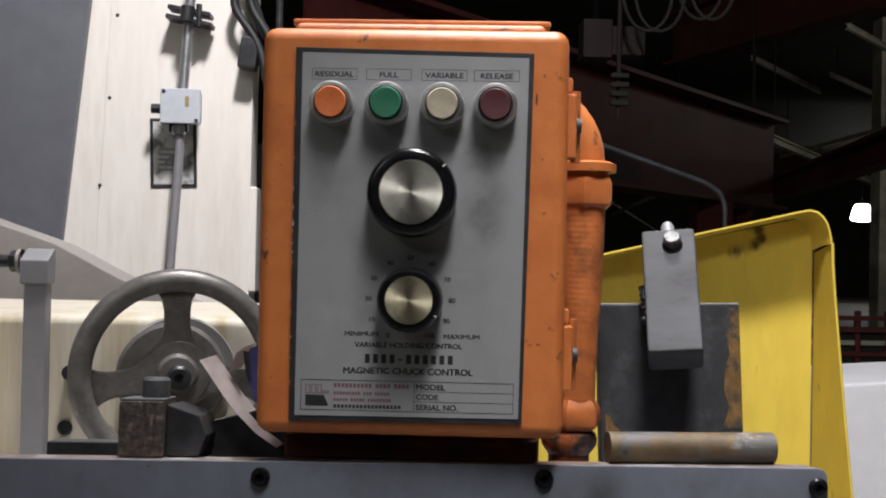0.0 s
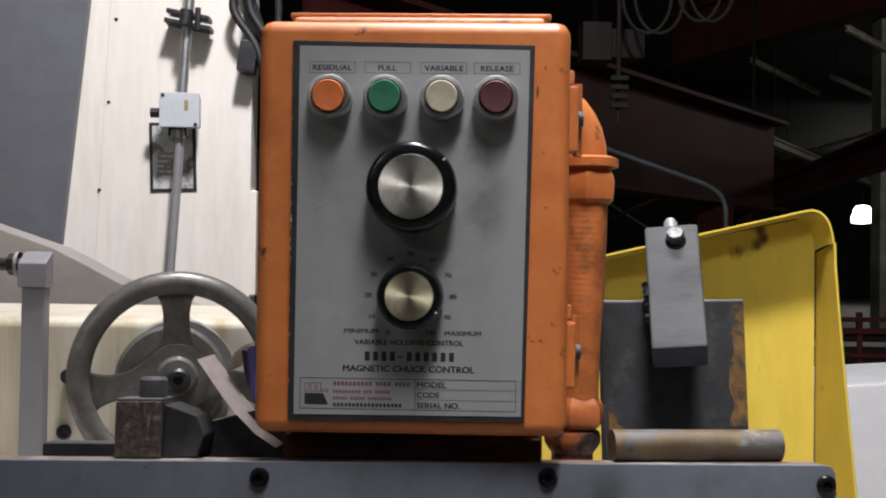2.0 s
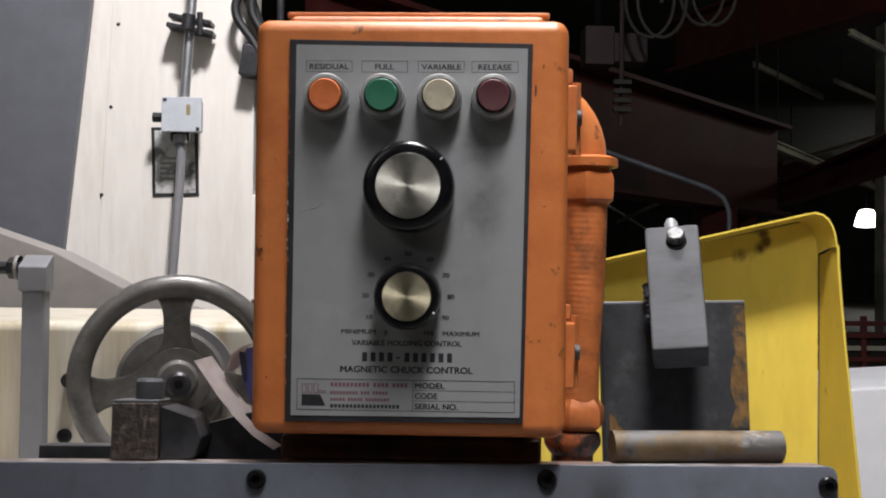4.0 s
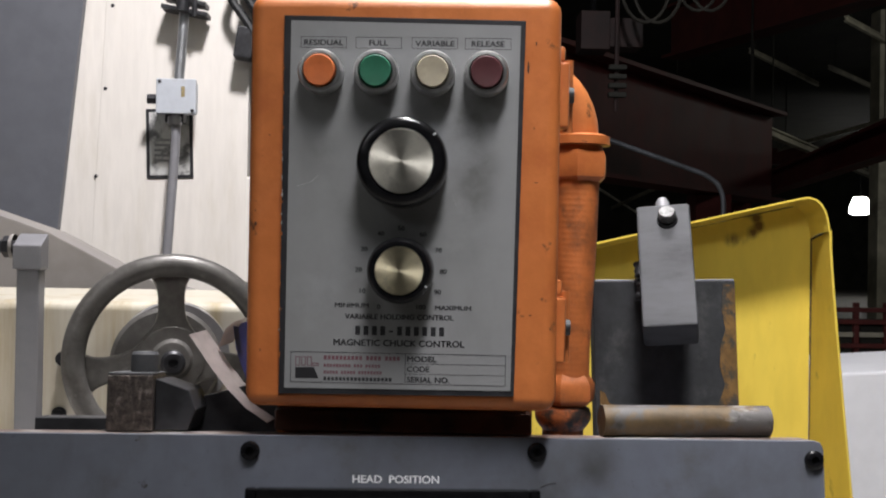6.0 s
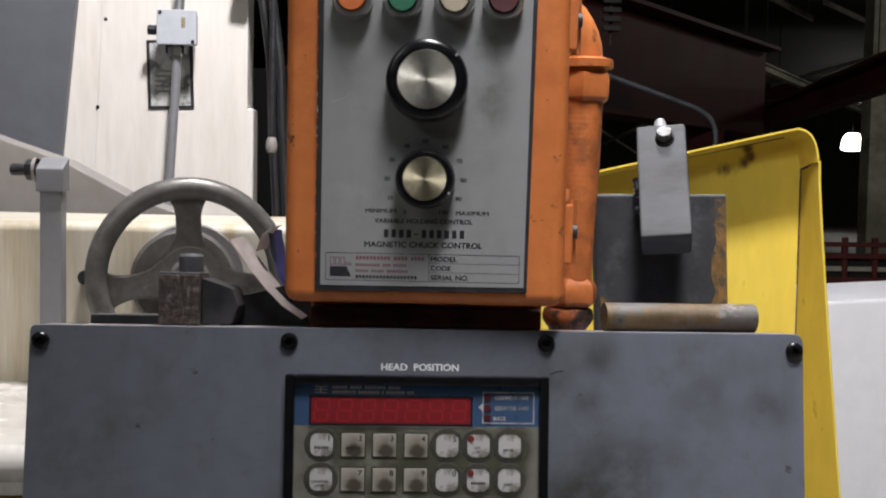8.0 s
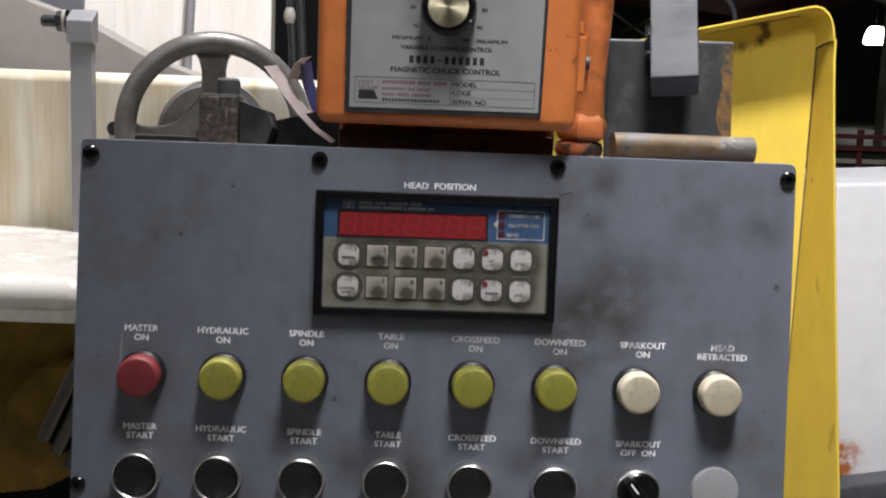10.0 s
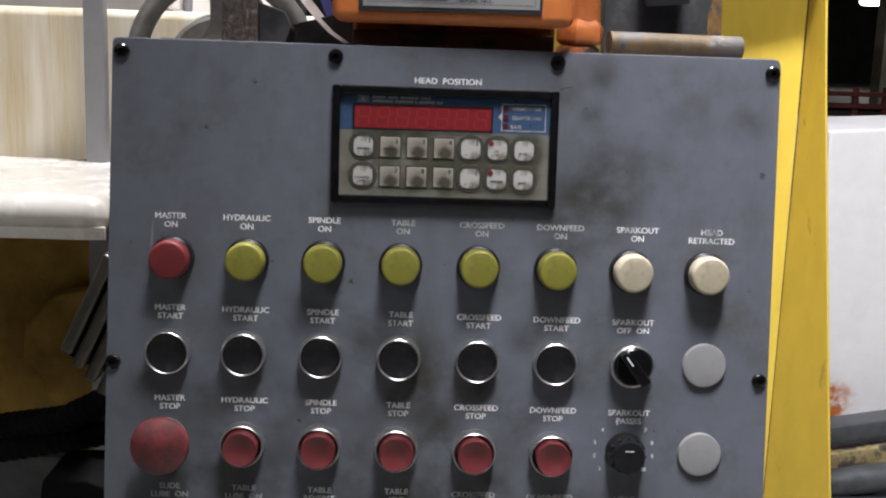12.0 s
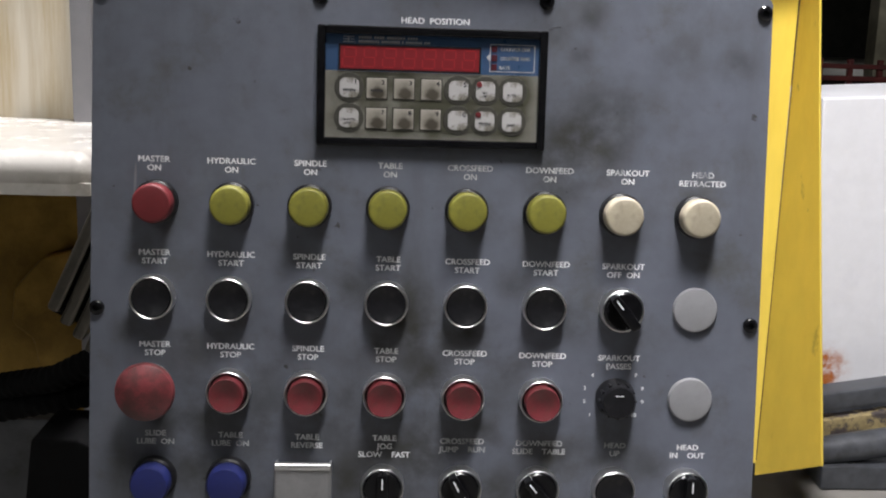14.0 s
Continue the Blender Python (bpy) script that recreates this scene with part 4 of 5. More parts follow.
COLS = (-0.1822, -0.1316, -0.0795, -0.0265, 0.0270, 0.0806, 0.1336, 0.1848)


def row_v(v0, slope, u):
    return -(v0 + slope * (u + 0.18))


def pilot_light(u, y, lens, label):
    """A pilot lamp: low black collar and a drum lens with a rounded face."""
    p = part("pilot_light", lathe([(0.0148, 0), (0.0146, 0.004), (0.0130, 0.0055), (0, 0.0055)], 36), M_BLACK_SOFT, console, label, m=place(u, y))
    part("lens", lathe([(0.0130, 0.005), (0.0129, 0.0140), (0.0126, 0.0153), (0.0119, 0.0162), (0.0108, 0.0166), (0.006, 0.0169), (0, 0.0170)], 40), lens, p)
    return p


def push_button(u, y, cap_mat, label, proud=0.0, r=0.0130):
    """A 22 mm push button: chrome bezel round a dished cap."""
    p = part("push_button", lathe([(0.0149, 0), (0.0148, 0.0078), (0.0144, 0.0096), (0.0138, 0.0101), (0.0133, 0.0096), (0.0132, 0.003)], 40), M_CHROME, console, label, m=place(u, y))
    h = 0.0088 + proud
    part("cap", lathe([(r, 0.002), (r, h), (r * 0.95, h + 0.0009), (r * 0.8, h + 0.0002), (r * 0.4, h - 0.0012), (0, h - 0.0016)], 40), cap_mat, p)
    return p


def selector(u, y, turn, label):
    """A selector switch: bezel, black disc and a raised pointer handle."""
    p = part("selector_switch", lathe([(0.0149, 0), (0.0148, 0.0075), (0.0144, 0.0093), (0.0138, 0.0097), (0.0132, 0.009), (0.0131, 0.003)], 40), M_CHROME, console, label, m=place(u, y, 0, turn))
    part("disc", lathe([(0.0130, 0.002), (0.0130, 0.0098), (0.0118, 0.0108), (0, 0.0108)], 36), M_BLACK, p)
    part("pointer_handle", prism([(-0.0035, -0.0132), (0.0035, -0.0132), (0.0042, 0.0), (0.0032, 0.0135), (0, 0.0142), (-0.0032, 0.0135), (-0.0042, 0.0)], 0.010, 0.0215, 0.0016), M_BLACK, p)
    part("index_mark", flat([(-0.0005, 0.004, 0.0005, 0.0115)], 0.0218), M_WHITE_PRINT, p)
    return p


LENSES = (M_LENS_RED,) + (M_LENS_YELLOW,) * 5 + (M_LENS_WHITE,) * 2
LENS_LABEL = ("red pilot light",) + ("yellow pilot light",) * 5 + ("ivory pilot light",) * 2
for u, lens, lab in zip((-0.1803, -0.1303, -0.0789, -0.0268, 0.0260, 0.0786, 0.1305, 0.1822), LENSES, LENS_LABEL):
    pilot_light(u, row_v(0.1496, 0.005, u), lens, lab)
for u in COLS[:6]:
    push_button(u, row_v(0.2131, 0.0088, u), M_BLACK_SOFT, "black push button in a chrome bezel")
selector(COLS[6], row_v(0.2131, 0.0088, 0.12), 38, "black selector switch turned aside")


def blank_plug(u, y):
    return part("blank_plug", lathe([(0.0153, 0), (0.0153, 0.002), (0.0146, 0.0032), (0.012, 0.0038), (0, 0.004)], 44), M_PLUG, console, "plain grey hole plug", m=place(u, y))


blank_plug(COLS[7], -0.2153)
blank_plug(COLS[7], -0.2783)
stop = part("mushroom_button", lathe([(0.0145, 0), (0.0145, 0.006), (0.011, 0.008), (0.011, 0.016), (0, 0.016)], 36), M_ALU, console, "large red mushroom stop button", m=place(-0.1842, -0.2740))
part("mushroom_head", lathe([(0.011, 0.014), (0.0192, 0.0165), (0.0197, 0.0195), (0.0188, 0.023), (0.014, 0.026), (0.007, 0.0275), (0, 0.028)], 48), M_RED_HEAD, stop)
for u in COLS[1:6]:
    push_button(u, row_v(0.2760, 0.0135, u), M_RED_BUTTON, "grimy red push button in a chrome bezel", 0.0080, 0.0118)
knob = part("pass_knob", lathe([(0.0135, 0), (0.0138, 0.003), (0.0122, 0.008), (0.0115, 0.015), (0.0105, 0.0168), (0, 0.0172)], 40), M_BLACK_SOFT, console, "black rotary knob", m=place(0.1325, -0.2775))
for k in range(12):
    part("knurl", lathe([(0.0014, 0.001), (0.0012, 0.013), (0, 0.0135)], 8), M_BLACK_SOFT, knob, m=pose(0.0117 * math.cos(k * math.pi / 6), 0.0117 * math.sin(k * math.pi / 6), 0, 0, 0, 0))
part("index_mark", flat([(-0.003, 0.0045, 0.003, 0.0052)], 0.0174), M_WHITE_PRINT, knob)
for u in COLS[:2]:
    b = part("push_button", lathe([(0.0152, 0), (0.015, 0.006), (0.0138, 0.0075), (0, 0.0075)], 36), M_BLACK_SOFT, console, "dark blue pilot light", m=place(u, -0.3385))
    part("lens", lathe([(0.0132, 0.006), (0.0132, 0.017), (0.012, 0.0195), (0.006, 0.0205), (0, 0.0207)], 36), M_LENS_BLUE, b)
flap = part("guard_flap", bx((0.036, 0.045, 0.002), (0, -0.0225, 0.0135), 0.0008), M_ALU, console, "hinged metal flap guarding a button", m=place(-0.0805, -0.3255))
part("flap_hinge", tube([(-0.0185, 0, 0.0135), (0.0185, 0, 0.0135)], 0.0027, 12), M_CHROME, flap)
for s in (-1, 1):
    part("flap_side", bx((0.0015, 0.045, 0.0125), (0.0183 * s, -0.0225, 0.00625)), M_ALU, flap)
for u, turn in ((COLS[3], 0), (COLS[4], 28), (COLS[5], 40), (COLS[7], 0)):
    selector(u, -0.3425, turn, "black selector switch in a chrome bezel")
push_button(COLS[6], -0.3425, M_BLACK_SOFT, "black push button in a chrome bezel")
for j, v in enumerate((0.404,)):
    for u in COLS[:6]:
        push_button(u, -v, M_BLACK_SOFT, "black push button in a chrome bezel")

H = 0.0040
RUBBED = ("TABLE\nON", "CROSSFEED\nON", "DOWNFEED\nON", "TABLE\nSTOP", "SLIDE\nLUBE  ON", "TABLE\nLUBE  ON", "CROSSFEED\nJUMP    RUN", "DOWNFEED\nSLIDE    TABLE", "HEAD\nUP")
for names, v0, slope, cols in (
    ("MASTER\nON|HYDRAULIC\nON|SPINDLE\nON|TABLE\nON|CROSSFEED\nON|DOWNFEED\nON|SPARKOUT\nON|HEAD\nRETRACTED", 0.1240, 0.005, COLS),
    ("MASTER\nSTART|HYDRAULIC\nSTART|SPINDLE\nSTART|TABLE\nSTART|CROSSFEED\nSTART|DOWNFEED\nSTART|SPARKOUT\nOFF  ON", 0.1862, 0.0098, COLS[:7]),
    ("MASTER\nSTOP|HYDRAULIC\nSTOP|SPINDLE\nSTOP|TABLE\nSTOP|CROSSFEED\nSTOP|DOWNFEED\nSTOP|SPARKOUT\nPASSES", 0.2486, 0.0135, COLS[:7]),
    ("SLIDE\nLUBE  ON|TABLE\nLUBE  ON|TABLE\nREVERSE|TABLE\nJOG\nSLOW    FAST|CROSSFEED\nJUMP    RUN|DOWNFEED\nSLIDE    TABLE|HEAD\nUP|HEAD\nIN    OUT", 0.3103, 0.0145, COLS),
):
    for s, u in zip(names.split("|"), cols):
        y = row_v(v0, slope, u) - (0.0022 if s.count("\n") > 1 else 0)
        words(s, u + 0.0008, y, H, console, M_FADED_WHITE if s in RUBBED else M_WHITE_PRINT)
part("scratch", tube([(0.0768, -0.0300, 0.0), (0.0800, -0.0282, 0.0), (0.0850, -0.0276, 0.0)], 0.0004, 6), M_BLACK_PRINT, console)
words("HEAD  POSITION", 0.0018, -0.0263, H, console, M_WHITE_PRINT, width=0.0445)
for n, (dx, dy) in zip("1 2 3 4 5 6 7 8 9 10".split(), ((-0.0155, -0.0130), (-0.0196, -0.0040), (-0.0196, 0.0050), (-0.0148, 0.0138), (-0.0050, 0.0185), (0.0050, 0.0188), (0.0142, 0.0140), (0.0190, 0.0052), (0.0194, -0.0040), (0.0142, -0.0130))):
    words(n, 0.1318 + dx * 1.04, -0.2765 + dy * 1.04, 0.0027, console, M_SMALL_PRINT, bold=0.06)

# ---- digital counter in the console ----
counter = root("digital_counter", CONSOLE @ place(0.0006, -0.0701), "black framed digital counter with a red display and grimy keypad", "counter")
W, Hh = 0.0757, 0.0392
bm = bmesh.new()
for s in (-1, 1):
    bx((0.0056, 2 * Hh, 0.010), (s * (W - 0.0028), 0, 0.001), 0.0012, bm=bm)
    bx((2 * W - 0.0112, 0.0056, 0.010), (0, s * (Hh - 0.0028), 0.001), 0.0012, bm=bm)
part("bezel", bm, M_BLACK, counter)
part("keypad_face", bx((2 * W - 0.011, 0.0435, 0.004), (0, -0.0119, -0.0005)), M_GREY_FACE, counter)
part("header_face", bx((2 * W - 0.011, 0.0236, 0.004), (0, 0.02175, -0.0005)), M_BLUE_FACE, counter, "blue printed header")
disp = part("display", bx((0.092, 0.0158, 0.002), (-0.0150, 0.0188, 0.0012), 0.0006), M_DISPLAY, counter, "dark red lit display window")
part("display_rim", outline(-0.0618, 0.0102, 0.0318, 0.0274, 0.0011, 0.0026), M_BLACK_SOFT, counter)
for k in range(7):
    x = -0.0545 + 0.0131 * k
    r = [(x - 0.0028, 0.0245, x + 0.0042, 0.0253), (x - 0.0034, 0.0185, x + 0.0036, 0.0192), (x - 0.0042, 0.0124, x + 0.0028, 0.0131), (x - 0.0040, 0.0195, x - 0.0032, 0.0243), (x + 0.0037, 0.0195, x + 0.0045, 0.0243), (x - 0.0050, 0.0134, x - 0.0042, 0.0182), (x + 0.0029, 0.0134, x + 0.0037, 0.0182)]
    for piece in r:
        part("segment", flat([piece], 0.0024), M_DIGIT, disp, smooth=0)
ann = part("annunciator_frame", outline(0.0375, 0.0118, 0.0675, 0.0300, 0.0006, 0.0018), M_KEY_WHITE, counter)
part("pointer", prism([(0.0375, 0.0235), (0.0352, 0.0212), (0.0375, 0.0189)], 0.0012, 0.0017), M_KEY_WHITE, counter)
for k, s in enumerate(("COUNTER ONE", "COUNTER TWO", "RATE")):
    words(s, 0.0545 if k < 2 else 0.0476, 0.0268 - 0.0060 * k, 0.0023, counter, M_KEY_WHITE, z=0.0018, width=0.0195 if k < 2 else 0.0070)
    part("indicator", bx((0.0038, 0.0040, 0.0008), (0.0405, 0.0268 - 0.0060 * k, 0.0018), 0.0003), M_INDICATOR, counter)
part("maker_mark", flat([(-0.0590, 0.0285, -0.0515, 0.0290), (-0.0590, 0.0302, -0.0515, 0.0307), (-0.0590, 0.0319, -0.0515, 0.0324), (-0.0558, 0.0285, -0.0550, 0.0324)], 0.0018), M_KEY_WHITE, counter)
strokes("maker_line", -0.0490, -0.0100, 0.0317, 0.0018, (5, 4, 7, 4), 0.0018, M_KEY_WHITE, counter)
strokes("maker_line", -0.0490, -0.0020, 0.0290, 0.0018, (10, 9, 1, 8, 3), 0.0018, M_KEY_WHITE, counter)
KEYX = [-0.0545 + 0.0180 * k for k in range(7)]
for row, y in enumerate((-0.0010, -0.0207)):
    for k, x in enumerate(KEYX):
        white_key = k in (0, 5, 6) or (row, k) in ((0, 4), (1, 4))
        half = 0.0071
        if k in (0, 4, 5, 6):
            part("key_grime", lathe([(0.0099, 0), (0.0096, 0.0003), (0, 0.0003)], 24), M_GRIME, counter, m=place(x, y, 0.0015))
        part("key_border", outline(-half - 0.0003, -half - 0.0003, half + 0.0003, half + 0.0003, 0.0010, 0.0020), M_GRIME, counter, m=place(x, y))
        if white_key:
            pts = [(max(-0.0064, min(0.0064, 0.0074 * math.cos(a))), max(-0.0064, min(0.0064, 0.0074 * math.sin(a)))) for a in [2 * math.pi * i / 32 for i in range(32)]]
            key = part("key", prism(pts, 0, 0.0024, 0.0003), M_KEY_WHITE, counter, m=place(x, y))
        else:
            key = part("key", bx((0.0131, 0.0131, 0.0024), (0, 0, 0.0012), 0.0004), M_KEY, counter, m=place(x, y))
        digit = ("1234567", "6789000")[row][k] if row == 0 else ("", "7", "8", "9", "0", "", "")[k]
        digit = digit if not (row == 0 and k > 4) else ""
        if digit:
            words(digit, 0.0042, 0.0040, 0.0032, key, M_BLACK_PRINT, z=0.00255)
        for (rr, kk), s in (((1, 0), "COUNTER\nONE"), ((0, 5), "SET\nUP"), ((0, 6), "ENTER"), ((1, 6), "RESET")):
            if (rr, kk) == (row, k):
                words(s, -0.0005, -0.0022, 0.0016, key, M_BLACK_PRINT, z=0.00255, stretch=0.95)
        if (row, k) in ((0, 0), (0, 1), (1, 5)):
            part("key_print", bars(-0.0042, 0.0042, -0.0015, 0.0016, (6,), 0.0028), M_BLACK_PRINT, key)
        if k == 5:
            part("key_led", lathe([(0.0019, 0), (0.0017, 0.0008), (0, 0.001)], 14), M_LENS_RED, key, m=place(-0.0042, 0.0042, 0.0024))

# ---- orange magnetic chuck controller ----
BOX = pose(0, 0.4431, 1.25, 90, 0, -4.05)
ctl = root("chuck_controller", BOX, "orange enamelled magnetic chuck control box with grey face plate", "control box")
part("door", bx((0.1600, 0.2120, 0.030), (0.0025, 0.1166, -0.0165), 0.0075, 4), M_ORANGE, ctl, "orange cast door with rounded edges")
part("rear_body", bx((0.1400, 0.2725, 0.078), (0.0025, 0.0972, -0.0805), 0.004, 3), M_ORANGE_OLD, ctl, "orange rear housing stained with grease")
part("top_rim", bx((0.1460, 0.0035, 0.040), (0.0025, 0.2362, -0.074), 0.0012), M_ORANGE, ctl)
# the foot's dark colour carries the shade that falls under the door
part("foot", bx((0.1380, 0.012, 0.012), (0.0025, 0.000, -0.0355), 0.002), M_FOOT_SHADE_AND_CHIPS, ctl, "greasy orange foot with the shade under the door painted in")
for y0 in (0.174, 0.052):
    h = part("hinge", bx((0.006, 0.034, 0.016), (0.0845, y0, -0.020), 0.0015), M_ORANGE, ctl, "orange painted hinge")
    part("hinge_pin", tube([(0.088, y0 + 0.020, -0.026), (0.088, y0 - 0.018, -0.026)], 0.0025, 10), M_ORANGE_OLD, h)
    part("hinge_screw", lathe([(0.0045, 0), (0.004, 0.003), (0, 0.0035)], 12), M_MILL, h, "bare steel screw", m=pose(0.0875, y0 + 0.001, -0.022, 0, 90, 0))
    part("hinge_ear", bx((0.004, 0.008, 0.012), (0.0835, y0 + 0.022, -0.022), 0.0015), M_ORANGE, h)
plate = part("face_plate", prism([(-0.0590, 0.0180), (0.0609, 0.0188), (0.0640, 0.2094), (-0.0592, 0.2112)], -0.0014, 0.0002, 0.0002), M_BLACK_PRINT, ctl, "black bordered face plate")
part("plate_field", prism([(-0.0560, 0.0211), (0.0590, 0.0217), (0.0614, 0.2068), (-0.0556, 0.2085)], 0.0002, 0.0006), M_PLATE, plate, "smudged light grey printed field", smooth=0)
Z = 0.0007
for u, lens, s, lab in ((-0.0394, M_LENS_ORANGE, "RESIDUAL", "orange"), (-0.0113, M_LENS_GREEN, "FULL", "green"), (0.0173, M_LENS_WHITE, "VARIABLE", "ivory"), (0.0443, M_LENS_MAROON, "RELEASE", "dark red")):
    p = part("push_button", lathe([(0.0113, 0), (0.0113, 0.003), (0.0111, 0.0085), (0.0104, 0.0099), (0.0088, 0.0101), (0.0083, 0.009), (0.0083, 0.002)], 36), M_CHROME, ctl, lab + " push button in a chrome bezel", m=place(u, 0.1815, 0.0006))
    part("cap", lathe([(0.0081, 0.002), (0.0081, 0.0108), (0.0075, 0.0117), (0.004, 0.0114), (0, 0.0112)], 36), lens, p)
    words(s, u + 0.0006, 0.1974, 0.0029, plate, M_BLACK_PRINT, z=Z, stretch=1.15)
    part("label_frame", outline(u + 0.0006 - 0.0117, 0.1945, u + 0.0006 + 0.0117, 0.2003, 0.00025, Z), M_BLACK_PRINT, plate)


def chip(x, y, w, h, z, material, parent, rnd):
    """A flake of missing paint with a ragged outline."""
    pts = []
    for k in range(7):
        a = 2 * math.pi * k / 7
        q = rnd.uniform(0.6, 1.0)
        pts.append((x + w * q * math.cos(a), y + h * q * math.sin(a)))
    return part("paint_chip", prism(pts, z - 0.0002, z), material, parent, smooth=0)


flake = random.Random(11)
for k in range(26):
    y = 0.035 + 0.155 * flake.random()
    chip(-0.0590 + flake.uniform(-0.0002, 0.0003), y, flake.uniform(0.0002, 0.0006), flake.uniform(0.0004, 0.0016), 0.0004, M_ORANGE if k % 3 else M_FADED, ctl, flake)
for x, y, w, h in ((-0.0725, 0.1045, 0.0009, 0.0012), (0.0705, 0.1275, 0.0012, 0.0003), (0.0695, 0.198, 0.0005, 0.0012), (0.0655, 0.186, 0.0007, 0.004), (0.0690, 0.155, 0.0004, 0.0009), (-0.0690, 0.040, 0.0005, 0.0007), (0.0685, 0.060, 0.0012, 0.0003), (-0.066, 0.150, 0.0006, 0.0004)):
    chip(x, y, w, h, -0.0012, M_FOOT_SHADE_AND_CHIPS, ctl, flake)
for a, b in (((-0.051, 0.1240), (-0.044, 0.1262)), ((-0.044, 0.1262), (-0.0405, 0.1295)), ((0.028, 0.1210), (0.030, 0.1150))):
    part("scuff", tube([(*a, 0.0006), (*b, 0.0006)], 0.00016, 5), M_FADED, plate)


def dial(x, y, r, core, metal, mark, label, ribs):
    """A control knob: ribbed black skirt with a turned metal cap and a white pointer line."""
    k = part("knob", lathe([(r, 0), (r, 0.010), (r * 0.985, 0.0132), (r * 0.95, 0.0152), (r * 0.88, 0.0163), (core * 1.03, 0.0164), (core, 0.0155), (0, 0.0155)], 72), M_BLACK, ctl, label, m=place(x, y, 0.001))
    part("metal_cap", lathe([(core, 0.0150), (core, 0.0163), (core * 0.97, 0.0170), (0, 0.0172)], 72), metal, k, "turned metal cap")
    part("pointer_line", bx((r - core - 0.0012, 0.0006, 0.0006), ((r + core) / 2, 0, 0.0158), m=pose(0, 0, 0, 0, 0, mark)), M_WHITE_PRINT, k)
    for i in range(ribs):
        a = 2 * math.pi * (i + 0.5) / ribs
        part("grip_rib", bx((r * 0.16, r * 0.05, 0.0085), (r * 0.93, 0, 0.0062), 0.0004, 1, m=pose(0, 0, 0, 0, 0, math.degrees(a))), M_BLACK, k)
    return k


dial(0.0029, 0.1360, 0.0228, 0.0163, M_TURNED, 40, "large black knob with turned metal cap", 0)
dial(0.0029, 0.0818, 0.0166, 0.0122, M_BRASSY, -30, "small black knob with brassy metal cap", 24)
for s, x, y in (("0", -0.0085, 0.0633), ("10", -0.0168, 0.0712), ("20", -0.0190, 0.0820), ("30", -0.0163, 0.0925), ("40", -0.0080, 0.1005), ("50", 0.0024, 0.1033), ("60", 0.0135, 0.1004), ("70", 0.0215, 0.0924), ("80", 0.0241, 0.0817), ("90", 0.0214, 0.0712), ("100", 0.0131, 0.0635)):
    words(s, x, y, 0.0024, plate, M_BLACK_PRINT, z=Z, stretch=1.1)
words("MINIMUM", -0.0222, 0.0638, 0.0024, plate, M_BLACK_PRINT, z=Z, width=0.0172)
words("MAXIMUM", 0.0294, 0.0632, 0.0024, plate, M_BLACK_PRINT, z=Z, width=0.0182)
words("VARIABLE HOLDING CONTROL", 0.0021, 0.0582, 0.0027, plate, M_BLACK_PRINT, z=Z, width=0.0552)
for k in range(11):
    x = -0.0210 + 0.00427 * k
    part("brand_bar", flat([(x + 0.0008, 0.0487, x + 0.0033, 0.0533)] if k != 4 else [(x + 0.0008, 0.0503, x + 0.0030, 0.0511)], Z), M_BLACK_PRINT, plate, smooth=0)
words("MAGNETIC CHUCK CONTROL", 0.0021, 0.0449, 0.0033, plate, M_BLACK_PRINT, z=Z, width=0.0664)
part("table_frame", outline(-0.0530, 0.0240, 0.0565, 0.0397, 0.0003, Z), M_BLACK_PRINT, plate)
part("table_lines", flat([(0.0054, 0.0242, 0.0057, 0.0395), (0.0057, 0.0344, 0.0563, 0.0346), (0.0057, 0.0292, 0.0563, 0.0294)], Z), M_BLACK_PRINT, plate)
for s, y, w in (("MODEL", 0.0370, 0.0148), ("CODE", 0.0319, 0.0112), ("SERIAL NO.", 0.0266, 0.0215)):
    words(s, 0.0066 + w / 2, y, 0.0029, plate, M_BLACK_PRINT, z=Z, width=w)
strokes("maker_bar", -0.0362, 0.0030, 0.0369, 0.0021, (10, 4, 4), Z, M_PURPLE_PRINT, plate)
strokes("maker_bar", -0.0362, -0.0070, 0.0329, 0.0016, (9, 3, 5), Z, M_PURPLE_PRINT, plate)
strokes("maker_bar", -0.0362, -0.0062, 0.0295, 0.0016, (5, 5, 8), Z, M_PURPLE_PRINT, plate)
strokes("maker_bar", -0.0362, -0.0010, 0.0262, 0.0018, (18,), Z, M_BLACK_PRINT, plate)
bm = bmesh.new()
for x in (-0.0505, -0.0475, -0.0445):
    outline(x, 0.0325, x + 0.0024, 0.0372, 0.0004, Z, bm)
outline(-0.0420, 0.0325, -0.0385, 0.0340, 0.0004, Z, bm)
part("maker_emblem", bm, M_PURPLE_PRINT, plate)
part("maker_emblem", prism([(-0.0505, 0.0262), (-0.0385, 0.0262), (-0.0410, 0.0318), (-0.0505, 0.0318)], Z - 0.0003, Z), M_BLACK_PRINT, plate, smooth=0)

# ---- orange conduit at the controller ----
oc = root("orange_conduit", pose(0, 0.55, 1.2385), "orange overpainted flexible conduit with hexagonal fittings", "conduit")
part("hose", tube(bend([(0.1050, 0, 0.028), (0.1048, 0, 0.05), (0.1080, 0, 0.10), (0.1095, 0, 0.16)], 0.02), 0.0132, 24, wave=0.00007, pitch=0.0034), M_ORANGE_OLD, oc, "ribbed flexible conduit")
part("lower_nut", lathe([(0.0135, 0.0115), (0.0172, 0.0135), (0.0188, 0.016), (0.0188, 0.0245), (0.0165, 0.0280), (0.0138, 0.0310), (0, 0.0310)], 6), M_ORANGE_OLD, oc, m=pose(0.1040, 0, 0.0, 0, 0, 12))
